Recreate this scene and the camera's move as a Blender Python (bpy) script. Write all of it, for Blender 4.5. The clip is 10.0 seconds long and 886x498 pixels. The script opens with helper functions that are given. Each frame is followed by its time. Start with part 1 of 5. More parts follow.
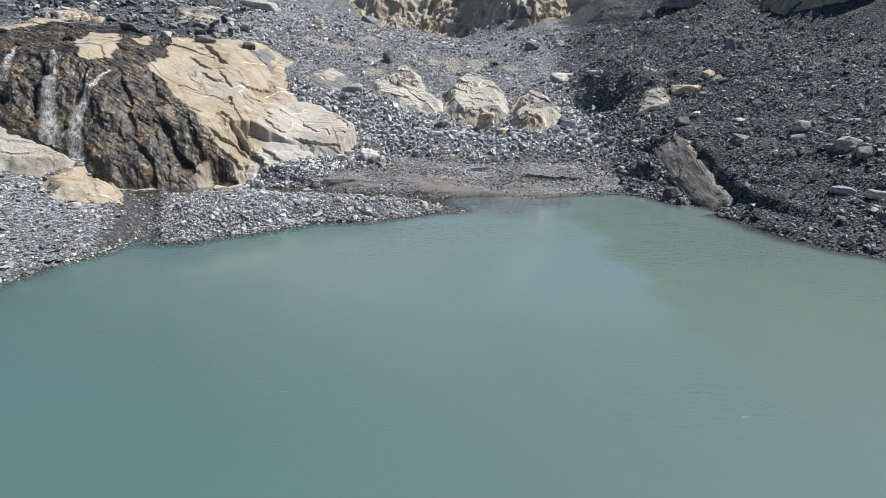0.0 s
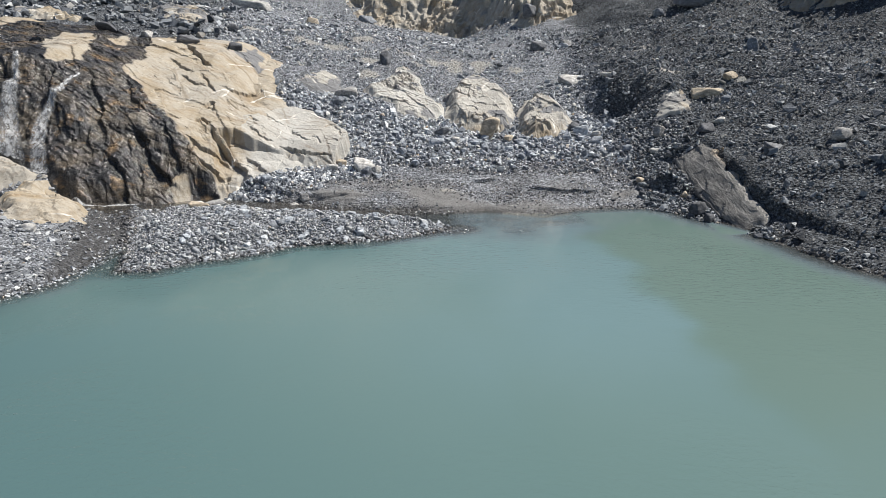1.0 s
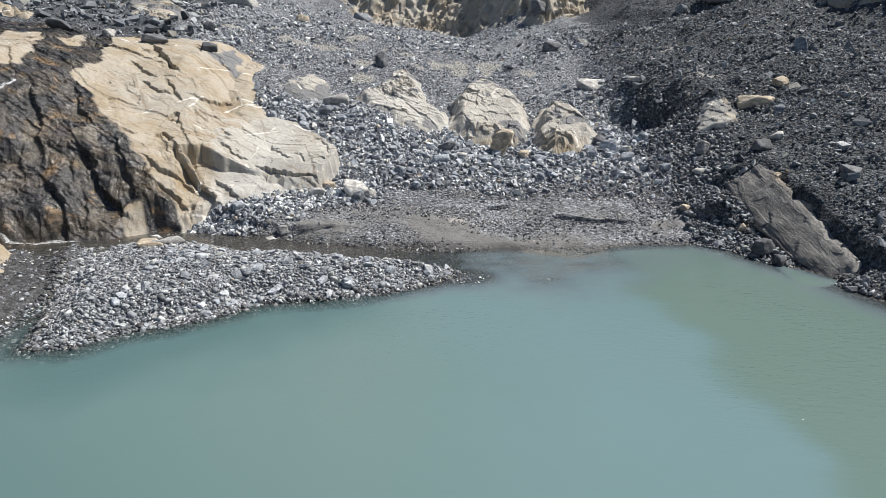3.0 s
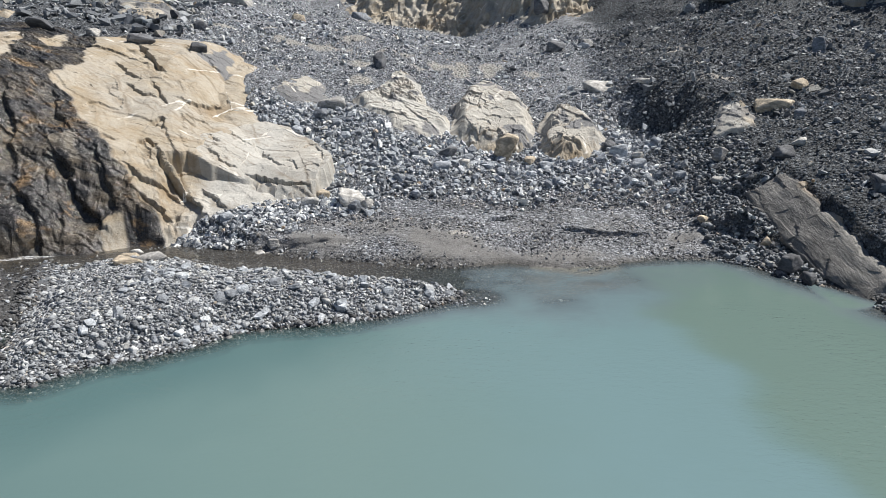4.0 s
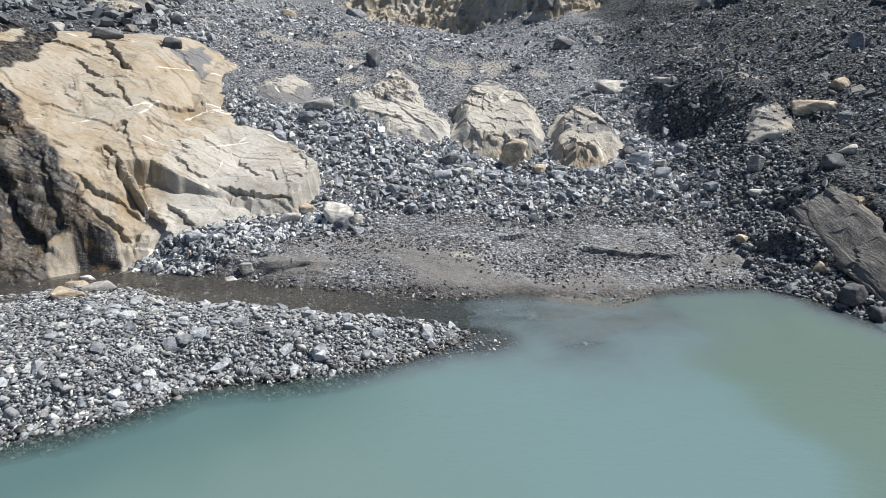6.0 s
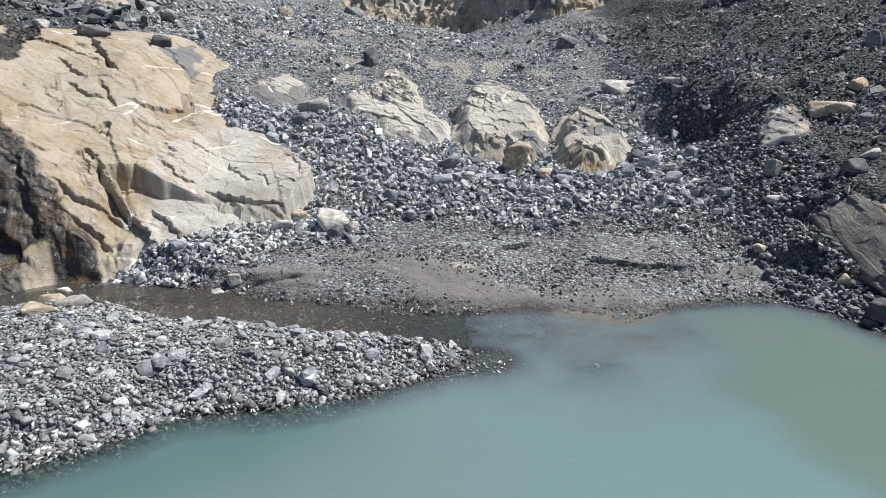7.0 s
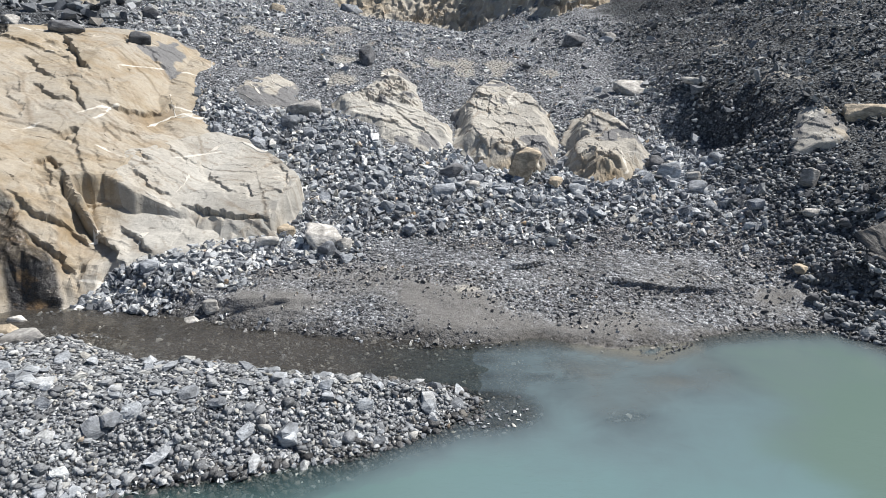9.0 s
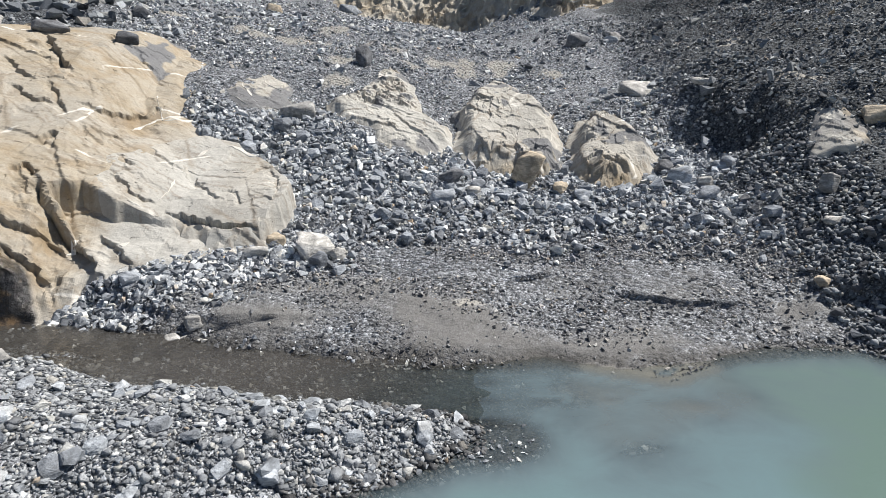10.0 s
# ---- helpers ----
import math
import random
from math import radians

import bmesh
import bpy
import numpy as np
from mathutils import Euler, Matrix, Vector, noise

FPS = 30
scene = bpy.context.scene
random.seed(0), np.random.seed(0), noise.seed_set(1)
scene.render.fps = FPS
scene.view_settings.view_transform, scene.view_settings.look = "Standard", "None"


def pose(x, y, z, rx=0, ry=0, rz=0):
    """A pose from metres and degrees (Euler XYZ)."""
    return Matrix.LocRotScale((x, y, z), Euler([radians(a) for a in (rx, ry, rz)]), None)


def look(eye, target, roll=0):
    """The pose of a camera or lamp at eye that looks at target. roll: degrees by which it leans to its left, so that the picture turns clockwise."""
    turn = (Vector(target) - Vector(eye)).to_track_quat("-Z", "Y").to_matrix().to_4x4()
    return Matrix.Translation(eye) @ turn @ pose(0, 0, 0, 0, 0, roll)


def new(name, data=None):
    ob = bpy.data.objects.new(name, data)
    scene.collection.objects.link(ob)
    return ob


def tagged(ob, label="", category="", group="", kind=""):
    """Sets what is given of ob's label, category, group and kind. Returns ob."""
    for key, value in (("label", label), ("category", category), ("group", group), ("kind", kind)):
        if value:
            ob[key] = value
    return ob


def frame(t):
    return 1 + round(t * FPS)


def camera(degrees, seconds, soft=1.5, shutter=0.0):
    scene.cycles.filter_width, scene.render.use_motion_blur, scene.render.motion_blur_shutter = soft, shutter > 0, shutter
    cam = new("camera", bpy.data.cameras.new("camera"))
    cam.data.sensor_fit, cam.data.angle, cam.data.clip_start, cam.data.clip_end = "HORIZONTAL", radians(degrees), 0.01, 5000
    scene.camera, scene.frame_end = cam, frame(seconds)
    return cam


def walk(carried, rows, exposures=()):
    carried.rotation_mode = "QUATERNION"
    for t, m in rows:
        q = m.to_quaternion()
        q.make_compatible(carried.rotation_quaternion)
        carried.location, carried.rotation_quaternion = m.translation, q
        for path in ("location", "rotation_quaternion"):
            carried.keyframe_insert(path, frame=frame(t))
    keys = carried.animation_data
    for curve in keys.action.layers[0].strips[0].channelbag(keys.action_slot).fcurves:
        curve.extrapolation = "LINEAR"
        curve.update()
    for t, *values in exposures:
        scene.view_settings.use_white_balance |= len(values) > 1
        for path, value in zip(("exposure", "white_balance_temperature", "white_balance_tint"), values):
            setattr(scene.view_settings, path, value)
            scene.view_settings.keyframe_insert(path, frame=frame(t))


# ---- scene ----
cam = camera(73.0, 10.0, 0.6)
PATH = [
    (0, (0.0, 0.0, 5.601), (-0.003, 1.916, 5.027), -0.4),
    (0.5, (-0.039, 1.197, 5.631), (-0.042, 3.113, 5.058), -0.4),
    (1, (-0.043, 2.753, 5.655), (-0.047, 4.67, 5.084), -0.5),
    (1.5, (-0.091, 4.284, 5.736), (-0.094, 6.2, 5.164), -0.5),
    (2, (-0.186, 5.557, 5.807), (-0.187, 7.473, 5.234), -0.5),
    (2.5, (-0.269, 6.57, 5.884), (-0.269, 8.486, 5.308), -0.5),
    (4, (-0.428, 8.935, 6.012), (-0.424, 10.85, 5.436), -0.5),
    (4.5, (-0.447, 9.702, 6.03), (-0.441, 11.617, 5.454), -0.5),
    (5, (-0.468, 10.424, 5.991), (-0.461, 12.339, 5.416), -0.5),
    (5.5, (-0.459, 11.14, 5.932), (-0.451, 13.056, 5.357), -0.5),
    (7, (-0.466, 12.851, 5.906), (-0.456, 14.766, 5.33), -0.4),
    (7.5, (-0.487, 13.306, 5.884), (-0.476, 15.221, 5.308), -0.4),
    (8, (-0.528, 13.759, 5.901), (-0.515, 15.673, 5.324), -0.4),
    (8.5, (-0.538, 14.253, 5.917), (-0.525, 16.167, 5.339), -0.4),
    (9, (-0.568, 14.788, 5.907), (-0.553, 16.703, 5.329), -0.4),
    (9.5, (-0.537, 15.298, 5.886), (-0.524, 17.213, 5.311), -0.5),
    (10, (-0.497, 15.751, 5.852), (-0.486, 17.667, 5.28), -0.5),
]
walk(cam, [(t, look(eye, target, roll)) for t, eye, target, roll in PATH])

# ---- sky, sun and exposure ----
SUN_TURN, SUN_HEIGHT = 68.0, 55.0          # degrees to the right of straight ahead, and above the horizon
world = bpy.data.worlds.new("sky")
scene.world = world
world.use_nodes = True
wn = world.node_tree.nodes
sky = wn.new("ShaderNodeTexSky")
sky.sky_type, sky.sun_disc = "NISHITA", False
sky.sun_elevation, sky.sun_rotation = radians(SUN_HEIGHT), radians(SUN_TURN)
sky.altitude, sky.air_density, sky.dust_density, sky.ozone_density = 2000, 1.0, 0.6, 1.0
wn["Background"].inputs["Strength"].default_value = 0.052
world.node_tree.links.new(sky.outputs[0], wn["Background"].inputs["Color"])
sun = new("sun", bpy.data.lights.new("sun", "SUN"))
sun.data.energy, sun.data.angle, sun.data.color = 5.0, radians(0.6), (1.0, 0.95, 0.88)
toward = Vector((math.sin(radians(SUN_TURN)) * math.cos(radians(SUN_HEIGHT)), math.cos(radians(SUN_TURN)) * math.cos(radians(SUN_HEIGHT)), math.sin(radians(SUN_HEIGHT))))
sun.matrix_world = look(toward * 60, (0, 0, 0))
scene.view_settings.exposure = 0.32

# ---- materials ----
class Nodes:
    """A short hand for building one node material."""

    def __init__(self, name):
        self.mat = bpy.data.materials.new(name)
        self.mat.use_nodes = True
        self.tree = self.mat.node_tree
        self.bsdf = self.tree.nodes["Principled BSDF"]
        self.out = self.tree.nodes["Material Output"]

    def put(self, socket, value):
        if isinstance(value, bpy.types.NodeSocket):
            self.tree.links.new(value, socket)
        elif value is not None:
            if isinstance(value, tuple) and len(value) == 3 and socket.type == "RGBA":
                value = (*value, 1.0)
            socket.default_value = value

    def node(self, kind, **inputs):
        n = self.tree.nodes.new("ShaderNode" + kind)
        for key, value in inputs.items():
            self.put(n.inputs[key.replace("_", " ")], value)
        return n

    def where(self, sx=1.0, sy=1.0, sz=1.0, turn=(0, 0, 0), local=False):
        c = self.node("TexCoord") if local else self.node("NewGeometry")
        m = self.node("Mapping", Vector=c.outputs["Object" if local else "Position"])
        m.inputs["Scale"].default_value, m.inputs["Rotation"].default_value = (sx, sy, sz), [radians(a) for a in turn]
        return m.outputs[0]

    def noise(self, scale, detail=4.0, rough=0.55, at=None, warp=0.0):
        n = self.node("TexNoise", Scale=scale, Detail=detail, Roughness=rough, Distortion=warp)
        self.put(n.inputs["Vector"], at if at is not None else self.where())
        return n.outputs["Fac"]

    def cells(self, scale, feature="F1", at=None, out="Distance"):
        n = self.node("TexVoronoi")
        n.feature = feature
        self.put(n.inputs["Scale"], scale)
        self.put(n.inputs["Vector"], at if at is not None else self.where())
        return n.outputs[out]

    def ramp(self, fac, *stops):
        n = self.node("ValToRGB", Fac=fac)
        e = n.color_ramp.elements
        while len(e) < len(stops):
            e.new(0.5)
        for k, (p, c) in enumerate(stops):
            e[k].position, e[k].color = p, (c, c, c, 1) if isinstance(c, (int, float)) else (*c, 1)
        return n.outputs[0]

    def mix(self, fac, a, b, how="MIX"):
        n = self.tree.nodes.new("ShaderNodeMix")
        n.data_type, n.blend_type = "RGBA", how
        self.put(n.inputs[0], fac)
        self.put(n.inputs[6], a)
        self.put(n.inputs[7], b)
        return n.outputs[2]

    def math(self, how, a, b=0.0, clamp=False):
        n = self.tree.nodes.new("ShaderNodeMath")
        n.operation, n.use_clamp = how, clamp
        self.put(n.inputs[0], a)
        self.put(n.inputs[1], b)
        return n.outputs[0]

    def attr(self, name):
        n = self.node("Attribute")
        n.attribute_name = name
        return n.outputs["Fac"]

    def bump(self, height, strength, distance, before=None):
        n = self.node("Bump", Height=height, Strength=strength, Distance=distance)
        if before is not None:
            self.put(n.inputs["Normal"], before)
        return n.outputs[0]

    def done(self, color, rough, normal=None, spec=0.4):
        self.put(self.bsdf.inputs["Base Color"], color)
        self.put(self.bsdf.inputs["Roughness"], rough)
        self.put(self.bsdf.inputs["Specular IOR Level"], spec)
        if normal is not None:
            self.put(self.bsdf.inputs["Normal"], normal)
        return self.mat


def ground_material():
    n = Nodes("moraine_gravel")
    grit = n.cells(19.0, "F1", n.node("Mapping", Vector=n.where(), Scale=(1.0, 1.25, 1.0)).outputs[0])
    tone = n.node("RGBToBW", Color=n.cells(19.0, "F1", n.node("Mapping", Vector=n.where(), Scale=(1.0, 1.25, 1.0)).outputs[0], "Color")).outputs[0]
    grit2 = n.cells(52.0, "F1")
    tone2 = n.node("RGBToBW", Color=n.cells(52.0, "F1", None, "Color")).outputs[0]
    large = n.noise(0.45, 5, 0.6)
    mid = n.noise(3.2, 6, 0.65)
    fine = n.noise(30.0, 5, 0.7)
    base = n.mix(n.ramp(large, (0.35, 0.0), (0.65, 1.0)), (0.150, 0.154, 0.162), (0.225, 0.228, 0.235))
    base = n.mix(n.ramp(mid, (0.35, 0.0), (0.7, 0.7)), base, (0.125, 0.126, 0.131))
    base = n.mix(0.9, base, n.ramp(tone, (0.15, 0.3), (0.5, 0.8), (0.7, 1.3), (0.9, 1.8)), "MULTIPLY")
    base = n.mix(0.8, base, n.ramp(tone2, (0.15, 0.5), (0.5, 0.95), (0.85, 1.7)), "MULTIPLY")
    # darker deposit; part of the darkening stands for a slope turned from the sun
    base = n.mix(n.attr("till"), n.mix(1.0, base, (1.42, 1.48, 1.55), "MULTIPLY"), n.mix(1.0, base, (0.52, 0.565, 0.605), "MULTIPLY"))
    clast = n.cells(6.5, "F1", n.where(1.0, 1.2, 1.6))
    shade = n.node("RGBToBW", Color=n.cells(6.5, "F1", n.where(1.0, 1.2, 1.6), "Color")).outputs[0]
    base = n.mix(0.7, base, n.ramp(shade, (0.15, 0.5), (0.5, 1.1), (0.75, 1.5), (0.9, 1.7)), "MULTIPLY")
    sand = n.attr("sand")
    silt = n.mix(n.noise(1.3, 5), (0.155, 0.153, 0.150), (0.240, 0.236, 0.230))
    silt = n.mix(n.ramp(fine, (0.40, 0.0), (0.7, 0.65)), silt, (0.11, 0.108, 0.106))
    silt = n.mix(0.5, silt, n.ramp(tone2, (0.2, 0.6), (0.5, 1.0), (0.85, 1.5)), "MULTIPLY")
    base = n.mix(sand, base, silt)
    base = n.mix(n.attr("pale"), base, n.mix(n.noise(2.0, 6, 0.65), (0.33, 0.32, 0.295), (0.48, 0.46, 0.42)))
    wet = n.attr("damp")
    base = n.mix(n.math("MULTIPLY", wet, 0.72), base, (0.040, 0.037, 0.034))
    rough = n.math("SUBTRACT", 0.92, n.math("MULTIPLY", wet, 0.45))
    h = n.bump(n.math("MULTIPLY", grit, n.math("SUBTRACT", sand, 1.0)), 0.8, 0.05)
    h = n.bump(n.math("MULTIPLY", clast, n.math("SUBTRACT", sand, 1.0)), 0.9, 0.12, h)
    h = n.bump(n.math("MULTIPLY", grit2, -1.0), 0.45, 0.018, h)
    h = n.bump(fine, 0.5, 0.02, h)
    h = n.bump(mid, 0.5, 0.08, h)
    return n.done(base, rough, h, 0.3)


def stone_material(name, island=True, tint=(1, 1, 1), pale=0.0, damp=0.0, spread=0.45):
    """Schist and gneiss: blue-grey to white, each stone its own tone."""
    n = Nodes(name)
    if island:
        r = n.node("NewGeometry").outputs["Random Per Island"]
    else:
        r = n.math("ADD", n.math("MULTIPLY", n.node("ObjectInfo").outputs["Random"], spread), 0.22)
    tone = n.ramp(r, (0.0, (0.075, 0.078, 0.084)), (0.20, (0.150, 0.156, 0.166)), (0.45, (0.245, 0.252, 0.264)), (0.68, (0.350, 0.356, 0.362)),
                  (0.80, (0.46, 0.46, 0.46)), (0.87, (0.36, 0.335, 0.29)), (0.93, (0.70, 0.69, 0.67)), (0.985, (0.60, 0.59, 0.56)), (1.0, (0.36, 0.25, 0.15)))
    if pale:
        tone = n.mix(pale, tone, (0.5, 0.49, 0.47))
    tone = n.mix(1.0, tone, tint, "MULTIPLY")
    streak = n.noise(9.0, 5, 0.6, n.where(1.0, 1.0, 3.5, (20, 30, 0)))
    tone = n.mix(0.8, tone, n.ramp(streak, (0.25, 0.6), (0.5, 0.95), (0.75, 1.3)), "MULTIPLY")
    if not island:
        patch = n.noise(2.3, 6, 0.68, n.where(1.0, 1.0, 2.0, (30, 20, 40)), 0.8)
        tone = n.mix(1.0, tone, n.ramp(patch, (0.36, 0.62), (0.5, 1.0), (0.62, 1.45)), "MULTIPLY")
    fine = n.noise(55.0, 3, 0.6)
    tone = n.mix(0.5, tone, n.ramp(fine, (0.3, 0.75), (0.7, 1.2)), "MULTIPLY")
    if damp:
        tone = n.mix(damp, tone, (0.035, 0.034, 0.034))
    h = n.bump(n.noise(5.0, 6, 0.65), 0.6, 0.07)
    h = n.bump(streak, 0.5, 0.04, h)
    h = n.bump(fine, 0.4, 0.012, h)
    return n.done(tone, 0.8 - 0.4 * damp, h, 0.35)


def bedrock_material():
    """Pale gneiss with ochre weathering, grey polished parts, white quartz veins, and a wet dark part."""
    n = Nodes("pale_bedrock")
    lay = n.where(0.55, 1.0, 1.3, (12, 28, -52))
    big = n.noise(0.28, 4, 0.55)
    streak = n.noise(1.5, 8, 0.62, lay, 0.6)
    fine = n.noise(9.0, 7, 0.62, n.where(0.8, 1.0, 1.0, (12, 28, -52)), 0.6)
    spots = n.noise(26.0, 4, 0.6)
    base = n.mix(n.ramp(streak, (0.30, 0.0), (0.58, 1.0)), (0.338, 0.282, 0.200), (0.415, 0.372, 0.305))
    base = n.mix(n.ramp(n.noise(0.7, 7, 0.62, lay, 0.8), (0.50, 0.0), (0.68, 0.7)), base, (0.31, 0.225, 0.125))
    base = n.mix(n.attr("grey"), base, n.mix(n.ramp(streak, (0.3, 0.0), (0.62, 1.0)), (0.375, 0.365, 0.34), (0.51, 0.50, 0.465)))
    base = n.mix(n.ramp(big, (0.52, 0.0), (0.64, 0.6)), base, (0.40, 0.38, 0.34))
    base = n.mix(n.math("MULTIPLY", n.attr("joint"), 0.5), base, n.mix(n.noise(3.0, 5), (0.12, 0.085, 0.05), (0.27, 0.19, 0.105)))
    base = n.mix(0.45, base, n.ramp(fine, (0.25, 0.45), (0.45, 0.95), (0.75, 1.22)), "MULTIPLY")
    base = n.mix(0.35, base, n.ramp(spots, (0.3, 0.7), (0.7, 1.2)), "MULTIPLY")
    vein = n.cells(0.42, "DISTANCE_TO_EDGE", n.node("Mapping", Vector=n.where(0.6, 1.0, 1.4, (12, 28, -20)), Scale=(0.55, 1.3, 1.0)).outputs[0])
    mask = n.ramp(n.noise(0.6, 3, 0.5, n.where(1, 1, 1, (0, 0, 70))), (0.55, 0.0), (0.60, 1.0))
    vein = n.ramp(n.math("ADD", vein, n.math("MULTIPLY", n.noise(3.0, 5, 0.6), 0.06)), (0.036, 0.9), (0.046, 0.0))
    base = n.mix(n.math("MULTIPLY", mask, vein), base, (0.74, 0.71, 0.65))
    # dark lens marks: the shadows of small notches painted into the colour
    shaded_notch = n.noise(2.6, 6, 0.62, n.where(0.32, 1.5, 1.5, (12, 28, -48)), 0.6)
    base = n.mix(n.ramp(shaded_notch, (0.68, 0.0), (0.73, 0.7)), base, (0.135, 0.10, 0.065))
    # smaller ones, likewise notch shadow put into the colour
    shaded_nick = n.noise(7.0, 5, 0.6, n.where(0.4, 1.4, 1.4, (12, 28, -35)), 0.4)
    base = n.mix(n.ramp(shaded_nick, (0.69, 0.0), (0.73, 0.6)), base, (0.15, 0.115, 0.08))
    dust = n.attr("dust")
    base = n.mix(dust, base, n.mix(n.ramp(spots, (0.4, 0.0), (0.6, 1.0)), (0.13, 0.132, 0.138), (0.24, 0.243, 0.25)))
    wet = n.attr("wet")
    slick = n.mix(n.ramp(n.noise(0.9, 6, 0.6, lay), (0.46, 0.0), (0.66, 0.9)), (0.042, 0.042, 0.043), (0.115, 0.097, 0.073))
    slick = n.mix(n.ramp(n.noise(1.1, 7, 0.65, n.where(1.0, 1.0, 1.0, (0, 0, 30)), 0.5), (0.55, 0.0), (0.68, 0.8)), slick, (0.24, 0.16, 0.085))
    slick = n.mix(0.8, slick, n.ramp(fine, (0.3, 0.35), (0.5, 0.9), (0.72, 2.0)), "MULTIPLY")
    base = n.mix(wet, base, slick)
    rough = n.math("SUBTRACT", 0.82, n.math("MULTIPLY", wet, 0.60))
    h = n.bump(streak, 0.3, 0.07)
    h = n.bump(n.noise(4.0, 8, 0.62, n.where(0.75, 1.0, 1.0, (12, 28, -52)), 0.7), n.math('ADD', 0.35, n.math('MULTIPLY', wet, 0.25)), 0.09, h)
    h = n.bump(n.noise(17.0, 5, 0.7, lay, 0.3), n.math("MULTIPLY", wet, 0.5), 0.05, h)
    h = n.bump(n.math("ADD", n.ramp(shaded_notch, (0.66, 1.0), (0.73, 0.0)), n.ramp(shaded_nick, (0.67, 0.6), (0.73, 0.0))), 0.8, 0.09, h)
    h = n.bump(spots, 0.35, 0.02, h)
    return n.done(base, rough, h, 0.45)


def water_material(name, deep, cold, clear, murk, ripple, shallow=(0.152, 0.196, 0.228)):
    """Milky melt water: the deeper, the less of the bed shows through; colder and bluer where the stream runs in."""
    n = Nodes(name)
    swirl = n.math("MULTIPLY", n.math("SUBTRACT", n.noise(0.9, 6, 0.6, None, 1.8), 0.5), 0.22)
    depth = n.math("MAXIMUM", n.math("ADD", n.attr("depth"), n.math("MULTIPLY", swirl, n.math("MINIMUM", n.math("MULTIPLY", n.attr("depth"), 4.0), 1.0))), 0.0)
    murky = n.math("SUBTRACT", 1.0, n.math("POWER", 2.718, n.math("MULTIPLY", depth, -murk)))
    murky = n.math("MULTIPLY", murky, n.math("SUBTRACT", 1.0, n.attr("thin")))
    drift = n.noise(0.10, 4, 0.5, n.where(1.0, 0.6, 1.0, (0, 0, 25)), 0.8)
    body = n.mix(n.ramp(drift, (0.35, 0.0), (0.65, 1.0)), deep, tuple(c * k for c, k in zip(deep, (0.88, 0.93, 0.93))))
    body = n.mix(n.math("ADD", n.attr("plume"), n.math("MULTIPLY", swirl, n.attr("plume")), True), body, cold)
    # greener, darker body: the dark slope's reflection painted into the water colour
    body = n.mix(n.attr("green"), body, tuple(c * k for c, k in zip(deep, (0.93, 0.93, 0.89))))
    body = n.mix(n.ramp(depth, (0.0, 1.0), (0.45, 0.0)), body, shallow)
    # darker teal by the mask
    body = n.mix(n.attr("clear"), body, tuple(c * k for c, k in zip(deep, (0.60, 0.73, 0.79))))
    at = n.where(1.0, 2.2, 1.0, (0, 0, 24))
    waves = n.noise(3.4, 3, 0.55, at, 0.5)
    small = n.noise(9.0, 2, 0.5, n.where(1.0, 1.9, 1.0, (0, 0, -16)), 0.3)
    gust = n.ramp(n.noise(0.13, 4, 0.55, n.where(1, 1, 1, (0, 0, -30))), (0.44, 0.10), (0.60, 1.0))
    normal = n.bump(n.math("MULTIPLY", n.math("ADD", waves, n.math("MULTIPLY", small, 0.3)), gust), ripple, 0.05)
    see = n.tree.nodes.new("ShaderNodeBsdfTransparent")
    n.put(see.inputs["Color"], clear)
    milk = n.tree.nodes.new("ShaderNodeBsdfDiffuse")
    n.put(milk.inputs["Color"], body)
    mixed = n.tree.nodes.new("ShaderNodeMixShader")
    n.put(mixed.inputs[0], murky)
    n.tree.links.new(see.outputs[0], mixed.inputs[1])
    n.tree.links.new(milk.outputs[0], mixed.inputs[2])
    gloss = n.tree.nodes.new("ShaderNodeBsdfGlossy")
    n.put(gloss.inputs["Roughness"], 0.04)
    n.put(gloss.inputs["Normal"], normal)
    fres = n.node("Fresnel", IOR=1.33)
    n.put(fres.inputs["Normal"], normal)
    final = n.tree.nodes.new("ShaderNodeMixShader")
    n.tree.links.new(fres.outputs[0], final.inputs[0])
    n.tree.links.new(mixed.outputs[0], final.inputs[1])
    n.tree.links.new(gloss.outputs[0], final.inputs[2])
    n.tree.links.new(final.outputs[0], n.out.inputs["Surface"])
    return n.mat


GROUND = ground_material()
STONES = stone_material("mixed_schist", True, (1.36, 1.42, 1.49))
STONES_WET = stone_material("wet_schist", True, (0.85, 0.86, 0.88), 0.0, 0.55)
STONES_FAN = stone_material("silty_schist", True, (0.82, 0.82, 0.83))
STONES_PALE = stone_material("sunbleached_schist", True, (1.02, 1.07, 1.13), 0.16)
STONES_DARK = stone_material("dark_schist", True, (0.80, 0.85, 0.90))
BEDROCK = bedrock_material()
LAKE_WATER = water_material("glacial_lake_water", (0.138, 0.206, 0.196), (0.144, 0.228, 0.246), (0.80, 0.81, 0.79), 9.0, 0.6)
STREAM_WATER = water_material("stream_water", (0.115, 0.110, 0.104), (0.115, 0.115, 0.110), (0.78, 0.78, 0.76), 6.0, 0.8, (0.098, 0.092, 0.086))



